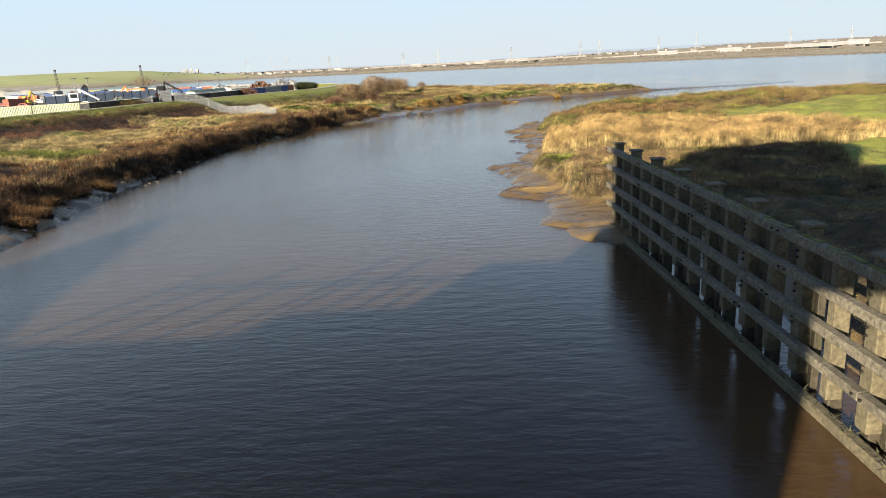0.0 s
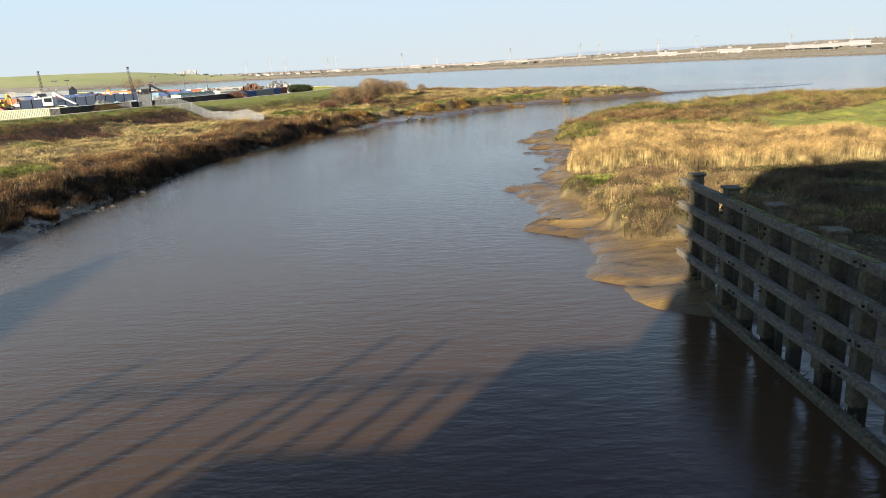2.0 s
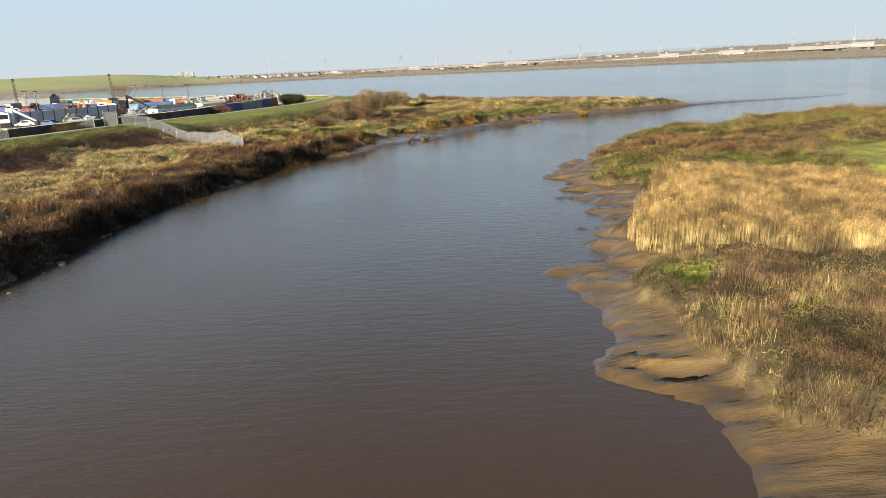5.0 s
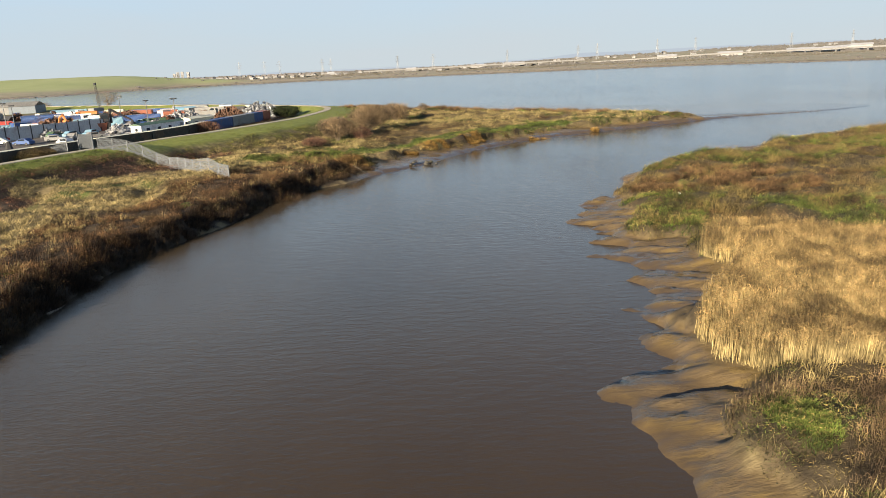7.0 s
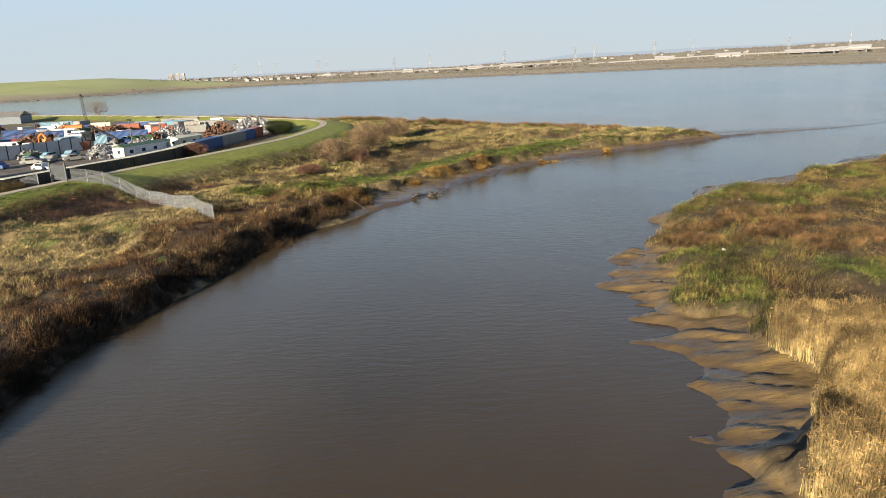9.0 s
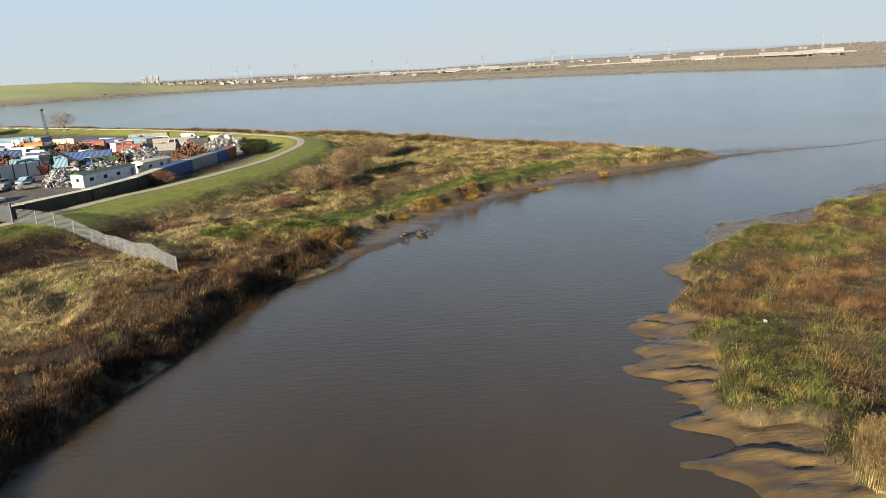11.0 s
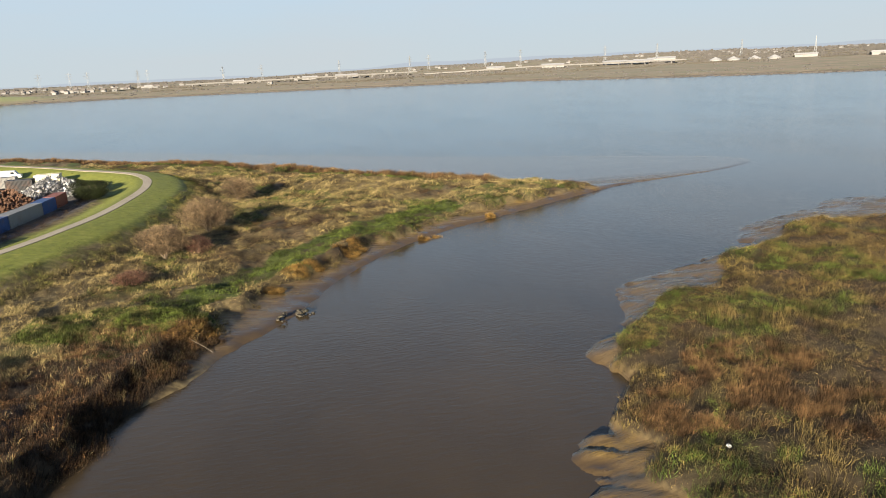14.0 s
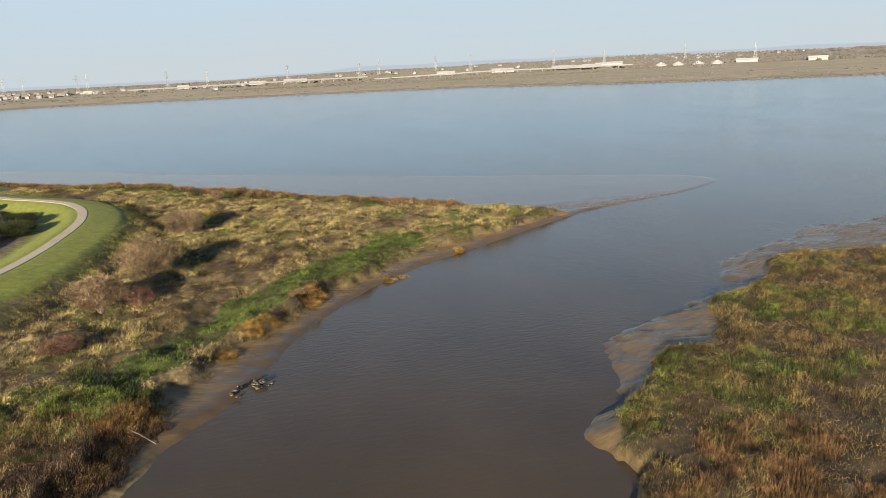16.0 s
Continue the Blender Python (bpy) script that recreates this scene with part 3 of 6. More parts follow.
def fender():
    along = (J1 - J0)
    length = along.length
    yaw = math.degrees(math.atan2(along.y, along.x))
    f = thing("timber_fender", J0.x, J0.y, 0, yaw, "weathered grey timber fender of posts and four rails in water", "timber fender")
    bolt = plain("iron_bolt", (0.02, 0.018, 0.016), 0.7, 0.4, relief=0.0)
    pin = one(box, -0.04, 0.04, -0.08, 0.0, -0.035, 0.035)
    pin_mesh = bpy.data.meshes.new("pin")
    pin.to_mesh(pin_mesh)
    pin.free()
    pin_mesh.materials.append(bolt)

    def stud(px, py, pz):
        b = new("bolt", pin_mesh)
        b.parent, b.location = f, (px, py, pz)

    for k in range(int((length - 1.0) / 2.0)):
        s, big = 1.15 + 2.0 * k, k % 2 == 0
        w = 0.29 if big else 0.21
        lean = rng.uniform(-0.05, 0.05)
        top = 5.58 + rng.uniform(-0.04, 0.05) if big else 5.12 + rng.uniform(-0.25, 0.1)
        p = part("post", one(box, s - w, s + w, -0.3, 0.22, 0.45 + rng.uniform(-0.15, 0.3), top, 0.035), post_timber, f)
        part("post_foot", one(box, s - w * 0.8 + lean, s + w * 0.8 + lean, -0.18, 0.3, -3.0, 0.9, 0.05), wet_pile, f, "dark wet foot of the post")
        if big:
            part("post_cap", one(box, s - w - 0.07, s + w + 0.07, -0.4, 0.32, top - 0.0, top + 0.11, 0.025), post_timber, f)
            for pz in (4.72, 4.5, 3.55, 3.3, 2.4, 2.2):
                stud(s - w * 0.6, -0.29, pz)
        # raking back pile behind the post
        if k % 2:
            part("back_post", one(box, -0.16, 0.16, -0.16, 0.16, -4.0, 4.9, 0.03, pose(s + 0.75, 0.95, 0, 6 + lean * 40, 0, 0)), wet_pile, f)
        else:
            part("back_post", one(box, s + 0.42, s + 0.68, 0.05, 0.32, -3.0, 5.0 + lean * 4, 0.03), wet_pile, f)
    for z, hh in ((5.2, 0.17), (4.02, 0.16), (2.78, 0.16), (1.58, 0.15)):
        at = 0.3 - rng.uniform(0, 0.12)
        while at < length:
            to = min(at + rng.uniform(6.5, 9.0), length)
            dy, dz = rng.uniform(-0.02, 0.02), rng.uniform(-0.025, 0.025)
            part("rail", one(box, at, to - 0.012, -0.64 + dy, -0.305 + dy, z - hh + dz, z + hh + dz, 0.035), old_timber, f)
            for bx in (at + 0.2, to - 0.22):
                stud(bx, -0.63 + dy, z + 0.02)
            at = to
    part("low_waling", one(box, 1.5, length, -0.78, -0.36, -0.04, 0.34, 0.07), post_timber, f)
    moss = plain("moss", (0.13, 0.135, 0.03), 0.95, vary=0.5, scale=3.0, relief=0.02)
    bm = bmesh.new()
    s = 6.0
    while s < length - 1.5:
        ln = rng.uniform(0.15, 0.9)
        off = rng.uniform(-0.06, 0.06)
        box(bm, s, s + ln, -0.55 + off, -0.38 + off + rng.uniform(0, 0.06), 5.34, 5.385 + rng.uniform(0.01, 0.035), 0.004)
        s += ln + rng.uniform(0.0, 0.5) * (1.6 - s / length)
    tagged(part("moss", bm, moss, f), "yellow-green moss on the top rail", kind="stuff")
    weed = plain("river_weed", (0.05, 0.048, 0.02), 0.8, vary=0.5, scale=3.0, relief=0.0)
    bm = bmesh.new()
    for _ in range(700):
        s, y = rng.uniform(2.5, length), rng.uniform(-0.8, -0.3)
        base = Vector((s, y, 0.33 if -0.74 < y < -0.38 else 0.12))
        tip = base + Vector((rng.gauss(0, 0.16), rng.gauss(0, 0.13), rng.uniform(-0.05, 0.22)))
        side = Vector((rng.gauss(0, 1), rng.gauss(0, 1), 0.3)).normalized() * 0.035
        bm.faces.new([bm.verts.new(q) for q in (base - side, base + side, tip)])
    tagged(part("weed", bm, weed, f), "dark river weed and silt on the low waling", kind="stuff")
    return f


fender()

# ---- grasses, reeds and scrub: stuff ----
gen = np.random.default_rng(11)


def scatter(n, x0, x1, y0, y1, keep):
    x, y = gen.uniform(x0, x1, n), gen.uniform(y0, y1, n)
    k = keep(x, y)
    k = gen.random(n) < k
    return x[k], y[k]


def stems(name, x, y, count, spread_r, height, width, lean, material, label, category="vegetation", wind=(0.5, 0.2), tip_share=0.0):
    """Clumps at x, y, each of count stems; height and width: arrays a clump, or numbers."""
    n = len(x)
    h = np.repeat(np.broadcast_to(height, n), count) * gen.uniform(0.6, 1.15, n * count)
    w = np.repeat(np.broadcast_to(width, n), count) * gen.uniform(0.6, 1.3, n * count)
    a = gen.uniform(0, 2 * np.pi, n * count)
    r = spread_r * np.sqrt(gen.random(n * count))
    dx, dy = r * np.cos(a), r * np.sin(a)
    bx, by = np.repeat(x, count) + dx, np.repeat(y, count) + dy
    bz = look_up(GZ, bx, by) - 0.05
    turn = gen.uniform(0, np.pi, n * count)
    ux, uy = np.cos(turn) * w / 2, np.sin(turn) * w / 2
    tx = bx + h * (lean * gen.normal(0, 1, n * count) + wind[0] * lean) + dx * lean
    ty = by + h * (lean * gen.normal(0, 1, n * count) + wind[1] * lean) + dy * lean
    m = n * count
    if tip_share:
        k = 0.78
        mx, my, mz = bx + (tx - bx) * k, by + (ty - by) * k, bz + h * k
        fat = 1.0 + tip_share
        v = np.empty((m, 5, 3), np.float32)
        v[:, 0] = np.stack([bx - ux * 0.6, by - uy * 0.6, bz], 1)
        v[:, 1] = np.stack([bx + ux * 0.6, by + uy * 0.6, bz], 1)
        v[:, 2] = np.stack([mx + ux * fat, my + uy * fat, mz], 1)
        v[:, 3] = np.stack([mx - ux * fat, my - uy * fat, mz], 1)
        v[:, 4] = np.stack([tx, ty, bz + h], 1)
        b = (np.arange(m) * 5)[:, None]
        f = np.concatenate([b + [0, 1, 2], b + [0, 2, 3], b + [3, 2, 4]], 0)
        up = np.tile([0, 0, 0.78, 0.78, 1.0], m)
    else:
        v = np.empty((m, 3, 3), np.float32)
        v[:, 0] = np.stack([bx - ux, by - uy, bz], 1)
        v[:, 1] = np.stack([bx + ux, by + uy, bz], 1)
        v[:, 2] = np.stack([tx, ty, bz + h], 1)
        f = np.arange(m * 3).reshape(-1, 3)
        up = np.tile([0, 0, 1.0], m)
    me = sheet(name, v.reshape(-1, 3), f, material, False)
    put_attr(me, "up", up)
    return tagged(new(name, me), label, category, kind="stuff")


def tangle(name, x, y, count, spread_r, height, size, material, label, category="vegetation", low=0.05, lay=0.6, slim=0.085):
    """Clumps at x, y of short twigs, leaves and seed heads that lie at all heights and in all directions."""
    n = len(x)
    m = n * count
    a, r = gen.uniform(0, 2 * np.pi, m), np.sqrt(gen.random(m))
    u = low + (1 - low) * gen.random(m) ** 0.8
    dome = np.sqrt(np.clip(1 - (r * 0.9) ** 2, 0, 1))
    bx, by = np.repeat(x, count) + spread_r * r * np.cos(a), np.repeat(y, count) + spread_r * r * np.sin(a)
    bz = look_up(GZ, bx, by) + np.repeat(np.broadcast_to(height, n), count) * u * dome
    way = gen.normal(0, 1, (m, 3)) * [1, 1, lay] + [0.25, 0.1, 0.45]
    way /= np.linalg.norm(way, axis=1)[:, None]
    side = np.cross(way, gen.normal(0, 1, (m, 3)))
    side /= np.linalg.norm(side, axis=1)[:, None] + 1e-6
    ln = (size * gen.uniform(0.5, 1.4, m))[:, None]
    p = np.stack([bx, by, bz], 1)
    v = np.stack([p - side * ln * slim, p + side * ln * slim, p + way * ln], 1).reshape(-1, 3)
    me = sheet(name, v, np.arange(3 * m).reshape(-1, 3), material, False)
    put_attr(me, "up", np.repeat(u, 3))
    return tagged(new(name, me), label, category, kind="stuff")


def clumpy(x, y, seed, least=0.3):
    """Height of the growth from tussock to tussock."""
    return np.clip(0.45 + 1.0 * wave(x, y, 2.4, seed) + 0.6 * wave(x, y, 1.1, seed + 1), least, 1.5)


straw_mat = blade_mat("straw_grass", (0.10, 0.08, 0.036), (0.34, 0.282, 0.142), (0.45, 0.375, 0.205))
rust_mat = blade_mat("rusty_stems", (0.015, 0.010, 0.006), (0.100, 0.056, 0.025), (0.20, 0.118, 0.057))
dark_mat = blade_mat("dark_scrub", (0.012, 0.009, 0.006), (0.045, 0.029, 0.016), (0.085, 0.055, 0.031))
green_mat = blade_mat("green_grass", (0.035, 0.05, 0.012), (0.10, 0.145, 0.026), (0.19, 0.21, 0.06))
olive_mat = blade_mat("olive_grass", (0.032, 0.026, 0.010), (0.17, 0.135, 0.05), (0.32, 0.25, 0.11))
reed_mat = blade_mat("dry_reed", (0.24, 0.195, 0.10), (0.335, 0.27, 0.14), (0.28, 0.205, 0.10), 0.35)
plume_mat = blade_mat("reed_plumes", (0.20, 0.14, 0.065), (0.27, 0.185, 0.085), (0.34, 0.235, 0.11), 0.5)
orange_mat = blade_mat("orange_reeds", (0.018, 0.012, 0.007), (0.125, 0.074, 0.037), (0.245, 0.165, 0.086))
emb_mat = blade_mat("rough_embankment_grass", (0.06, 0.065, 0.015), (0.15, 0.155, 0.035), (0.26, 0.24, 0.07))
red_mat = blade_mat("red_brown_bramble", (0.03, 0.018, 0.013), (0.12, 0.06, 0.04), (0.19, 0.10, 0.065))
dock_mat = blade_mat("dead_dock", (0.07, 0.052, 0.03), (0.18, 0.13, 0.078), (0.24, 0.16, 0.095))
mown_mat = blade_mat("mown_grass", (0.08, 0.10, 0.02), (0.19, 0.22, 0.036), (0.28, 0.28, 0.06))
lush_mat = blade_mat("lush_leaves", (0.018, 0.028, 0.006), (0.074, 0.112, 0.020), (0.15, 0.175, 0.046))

REEDS = np.array([(8.8, 72.5), (10.5, 69.5), (16, 67.5), (25, 66), (36, 63), (44, 66), (40, 74), (34, 84), (28, 91), (22, 95), (17.2, 96), (15.2, 93), (14.6, 87), (12.2, 81), (9.6, 76)], float)
RUST_PATCH = [((30.5, 126.5), 6.5, 4.2), ((25, 118.5), 8, 2.6), ((31, 115.5), 5.5, 3.6), ((25.5, 122.6), 5.5, 1.8)]


def left_of(x, y):
    return look_up(LGD, x, y), look_up(PATHD, x, y), look_up(RING, x, y)


def spit_part(x, y):
    return y > 152 - 0.35 * (x + 20)


def thames_side(x, y):
    return y > 232 - 0.93 * (x - 58)


def free_left(x, y):
    g, p, r = left_of(x, y)
    return (g > np.where(y < 149, -0.7, 0.15)) & (p > np.where(y < 151, 6.2, 10.5)) & (r < 0)


def scrub_l(x, y):
    g, p, r = left_of(x, y)
    edge = 11 + 4 * wave(x, y, 11, 51) + 2 * wave(x, y, 4, 52)
    patch = wave(x, y, 2.6, 50) > -0.9
    return free_left(x, y) & ~spit_part(x, y) & (g < edge) & patch


def bramble_l(x, y):
    g, p, r = left_of(x, y)
    band = (p > 6.5) & (p < 15 + 5 * wave(x, y, 10, 53) + 2 * wave(x, y, 3, 54)) & (wave(x, y, 6, 55) + 0.5 * wave(x, y, 2.5, 56) > -0.35)
    return free_left(x, y) & ~spit_part(x, y) & (g > 9) & band


def straw_l(x, y):
    g, p, r = left_of(x, y)
    return free_left(x, y) & ~spit_part(x, y) & (g > 8 + 4 * wave(x, y, 11, 51)) & ~bramble_l(x, y)


# litter mask; it also paints the shade that sparse growth lacks
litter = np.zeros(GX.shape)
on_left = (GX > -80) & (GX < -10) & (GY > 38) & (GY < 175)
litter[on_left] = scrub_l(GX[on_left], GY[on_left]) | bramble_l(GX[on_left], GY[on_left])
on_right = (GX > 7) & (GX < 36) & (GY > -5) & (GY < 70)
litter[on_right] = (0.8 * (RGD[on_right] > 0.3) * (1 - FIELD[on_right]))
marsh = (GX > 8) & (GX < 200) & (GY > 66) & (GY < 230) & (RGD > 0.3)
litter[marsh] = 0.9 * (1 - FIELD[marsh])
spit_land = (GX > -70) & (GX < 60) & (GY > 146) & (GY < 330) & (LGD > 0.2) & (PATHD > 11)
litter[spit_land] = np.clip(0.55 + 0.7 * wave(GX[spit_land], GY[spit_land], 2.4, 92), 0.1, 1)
# dark bank foot: shade of the overhanging scrub put into the ground colour
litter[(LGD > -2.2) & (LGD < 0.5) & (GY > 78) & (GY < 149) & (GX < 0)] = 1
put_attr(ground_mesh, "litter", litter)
# overhanging stems, coloured dark to stand for shade on the bank face
x, y = scatter(30000, -60, -14, 40, 160, lambda x, y: (look_up(LGD, x, y) > -1.9) & (look_up(LGD, x, y) < 1.6) & ~spit_part(x, y))
stems("bank_shade_fringe", x, y, 24, 0.4, gen.uniform(0.35, 0.85, len(x)), 0.05, 0.3, dark_mat, "dead stems hanging over the river edge, dark for the bank's shade", wind=(0.8, 0.0))
x, y = scatter(26000, -75, -14, 40, 172, scrub_l)
tall = np.clip(0.75 + 0.55 * wave(x, y, 3.4, 57) + 0.3 * wave(x, y, 1.6, 58), 0.25, 1.5)
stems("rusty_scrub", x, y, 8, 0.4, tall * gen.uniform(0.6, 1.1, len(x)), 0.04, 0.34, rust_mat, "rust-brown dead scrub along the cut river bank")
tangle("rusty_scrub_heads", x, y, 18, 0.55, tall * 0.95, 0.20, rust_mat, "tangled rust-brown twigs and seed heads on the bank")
x, y = scatter(5500, -75, -14, 40, 172, lambda x, y: scrub_l(x, y) & (wave(x, y, 4, 59) + 0.5 * wave(x, y, 1.5, 60) > 0.05))
stems("bank_straw_tufts", x, y, 16, 0.4, gen.uniform(0.5, 1.0, len(x)), 0.04, 0.35, straw_mat, "straw tufts standing in the rusty scrub")
x, y = scatter(7000, -75, -14, 40, 172, lambda x, y: scrub_l(x, y) & (look_up(LGD, x, y) < 5))
stems("dead_bank_stems", x, y, 12, 0.4, gen.uniform(0.5, 1.3, len(x)), 0.05, 0.2, dark_mat, "dark dead stems on the river bank")
x, y = scatter(30000, -110, -25, 40, 175, bramble_l)
tall = np.clip(0.9 + 0.6 * wave(x, y, 4, 57), 0.3, 1.6)
tangle("bramble_thicket", x, y, 26, 0.55, tall, 0.22, red_mat, "low red-brown bramble thicket near the fence", low=0.0)
x, y = scatter(50000, -100, -20, 40, 172, straw_l)
stems("straw_tussocks", x, y, 9, 0.4, gen.uniform(0.25, 0.6, len(x)) * (1 + 0.4 * wave(x, y, 1.5, 68)), 0.06, 0.55, straw_mat, "pale straw-coloured tussock grass")
x, y = scatter(16000, -100, -20, 40, 172, lambda x, y: straw_l(x, y) & (wave(x, y, 2.2, 69) > 0.1))
tangle("olive_tussock_gaps", x, y, 10, 0.5, 0.3, 0.2, olive_mat, "olive tufts between the straw tussocks")
x, y = scatter(20000, -120, -14, 40, 172, lambda x, y: free_left(x, y) & ~spit_part(x, y) & (look_up(LGD, x, y) > 1) & (((x + 38.3) / 3.2) ** 2 + ((y - 90.5) / 2.6) ** 2 < 1.2))
stems("bank_green_grass", x, y, 30, 0.4, 0.2, 0.06, 0.4, lush_mat, "bright green grass among the dead scrub")
x, y = scatter(14000, -70, -40, 70, 110, lambda x, y: free_left(x, y) & (((x + 52) / 8) ** 2 + ((y - 82) / 3.5) ** 2 + 0.5 * wave(x, y, 3, 45) < 1))
tangle("dark_green_bramble", x, y, 26, 0.5, 0.9, 0.2, green_mat, "dark green bramble growth on the bank", low=0.0)


def spit_free(x, y):
    return free_left(x, y) & spit_part(x, y)


def strip(x, y):
    return ~thames_side(x, y) & (x < 26 + 6 * wave(x, y, 7, 33)) & (np.abs(look_up(LGD, x, y) - 6.0 - 1.5 * wave(x, y, 12, 61)) < 4.0 + 1.6 * wave(x, y, 6, 62))


def green_bank(x, y):
    return (((x + 31) / 10) ** 2 + ((y - 156) / 5.5) ** 2 + 0.6 * wave(x, y, 4, 66) < 1)


def brown_spit(x, y):
    return wave(x, y, 12, 63) + 0.5 * wave(x, y, 4, 64)


on_spit = (GX > -75) & (GX < 60) & (GY > 145) & (GY < 300) & (GX < 30)
lush = GREEN * step(0.6, 2.0, np.maximum(LGD, RGD))
lush[on_spit] = np.where(strip(GX[on_spit], GY[on_spit]) | green_bank(GX[on_spit], GY[on_spit]), 1.0, lush[on_spit] * 0.6)
ground_mesh.attributes["green"].data.foreach_set("value", lush.astype(np.float32).ravel())
x, y = scatter(100000, -75, 60, 150, 330, lambda x, y: spit_free(x, y) & ~strip(x, y) & (brown_spit(x, y) < 0.6) & (gen.random(len(x)) < 0.35 + clumpy(x, y, 92)))
stems("spit_straw_grass", x, y, 9, 0.45, gen.uniform(0.5, 0.9, len(x)) * clumpy(x, y, 92, 0.4), 0.06, 0.5, straw_mat, "dry straw and olive grass on the spit")
tangle("spit_tussocks", x, y, 5, 0.6, 0.9 * clumpy(x, y, 92), 0.24, olive_mat, "tangled olive-brown tussocks on the spit")
x, y = scatter(60000, -75, 60, 150, 345, lambda x, y: spit_free(x, y) & ~strip(x, y) & (brown_spit(x, y) > 0.42))
tangle("spit_brown_scrub", x, y, 10, 0.55, gen.uniform(0.8, 1.3, len(x)) * clumpy(x, y, 94), 0.22, rust_mat, "brown dead scrub in patches on the spit")
x, y = scatter(110000, -75, 60, 148, 320, lambda x, y: spit_free(x, y) & (strip(x, y) | ((look_up(GREEN, x, y) > 0.6) & (gen.random(len(x)) < 0.45))))
stems("spit_green_grass", x, y, 10, 0.45, gen.uniform(0.3, 0.5, len(x)) * (0.35 + clumpy(x, y, 96)), 0.085, 0.42, lush_mat, "fresh green grass strip along the spit's bank")
# dense dark scrub along this line stands for the thorn bushes' shadow
x, y = scatter(30000, -45, 40, 152, 300, lambda x, y: spit_free(x, y) & ~strip(x, y) & ((wave(x, y, 3.4, 106) + 0.6 * wave(x, y, 1.4, 107) > 0.62) | ((line_distance(x, y, np.array([(-5.0, 210.0), (-13.0, 197.0), (-18.0, 181.0)])) < 5.2 + 2.0 * wave(x, y, 4, 109)) & (wave(x, y, 2.6, 108) > -0.25))))
tangle("spit_shade_scrub", x, y, 22, 0.55, gen.uniform(0.8, 1.6, len(x)), 0.22, dark_mat, "dark brown thorn scrub on the spit, thickest where it imitates bush shadow", low=0.0)
x, y = scatter(12000, -45, -18, 146, 166, lambda x, y: green_bank(x, y) & free_left(x, y))
stems("leafy_green_bank", x, y, 10, 0.4, gen.uniform(0.25, 0.5, len(x)) * (0.3 + clumpy(x, y, 97)), 0.09, 0.45, lush_mat, "leafy green growth below the embankment")
x, y = scatter(6000, -40, 60, 140, 226, lambda x, y: (look_up(LGD, x, y) > -0.9) & (look_up(LGD, x, y) < 1.1) & (wave(x, y, 5, 65) > -0.25))
stems("bank_edge_tussocks", x, y, 22, 0.45, gen.uniform(0.4, 0.85, len(x)), 0.06, 0.5, olive_mat, "overhanging olive tussocks on the eroded bank edge")
x, y = scatter(9000, -40, 60, 146, 226, lambda x, y: (look_up(LGD, x, y) > -0.5) & (look_up(LGD, x, y) < 2.2) & (wave(x, y, 3.5, 67) > -0.1))
tangle("dark_scarp_tufts", x, y, 26, 0.5, gen.uniform(0.4, 0.9, len(x)), 0.2, dark_mat, "dark dead tufts over the eroded scarp")
x = gen.uniform(-260, 40, 10000)
y = np.interp(x, [-260, -170, -85, -26, 20, 58], [460, 409, 349, 307, 260, 226]) - gen.uniform(-1, 9, len(x))
k = (look_up(LGD, x, y) > 0.2) & (look_up(PATHD, x, y) > 9)
stems("estuary_edge_reeds", x[k], y[k], 7, 0.7, gen.uniform(0.7, 1.4, k.sum()), 0.13, 0.15, orange_mat, "red-brown reeds along the estuary edge")
x, y = scatter(6000, -68, -44, 178, 262, lambda x, y: (look_up(RING, x, y) > 9.5 + 2 * wave(x, y, 5, 36)) & (look_up(RING, x, y) < 14.2) & (wave(x, y, 4, 37) > -0.5))
tangle("weedy_verge", x, y, 22, 0.5, gen.uniform(0.3, 1.1, len(x)), 0.2, dark_mat, "dark weeds and brambles below the container row")


def right_free(x, y):
    return look_up(RGD, x, y) > 0.15


def in_reeds(x, y):
    return area_distance(x + 0.7 * wave(x, y, 3, 71), y + 0.9 * wave(x, y, 4, 72), REEDS) > 0


def in_rust(x, y):
    hit = np.zeros(len(x), bool)
    for (cx, cy), a, b in RUST_PATCH:
        hit |= ((x - cx) / a) ** 2 + ((y - cy + 0.12 * (x - cx)) / b) ** 2 + 0.6 * wave(x, y, 3, 73) < 1
    return hit & (wave(x, y, 2.4, 34) + 0.8 * wave(x, y, 1.0, 35) > 0.05)


def rough_r(x, y):
    return right_free(x, y) & ~in_reeds(x, y) & (look_up(FIELD, x, y) < 0.6)


x, y = scatter(80000, 7, 48, 60, 99, lambda x, y: in_reeds(x, y) & right_free(x, y))
tall = 1.7 + 0.35 * wave(x, y, 5, 74)
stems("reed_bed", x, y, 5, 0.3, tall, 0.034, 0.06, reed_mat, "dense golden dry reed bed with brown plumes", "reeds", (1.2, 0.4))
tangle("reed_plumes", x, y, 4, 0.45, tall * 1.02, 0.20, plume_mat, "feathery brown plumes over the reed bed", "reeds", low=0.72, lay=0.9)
x, y = scatter(2600, 7, 14, 58, 69, lambda x, y: (((x - 9.4) / 1.2) ** 2 + ((y - 64) / 2.6) ** 2 < 1) & (look_up(RGD, x, y) > -0.4))
stems("bright_green_patch", x, y, 14, 0.3, 0.28, 0.06, 0.4, lush_mat, "bright green marsh grass beside the mud")
def dock_patch(x, y):
    return wave(x, y, 3.2, 85) + 0.6 * wave(x, y, 1.4, 86)


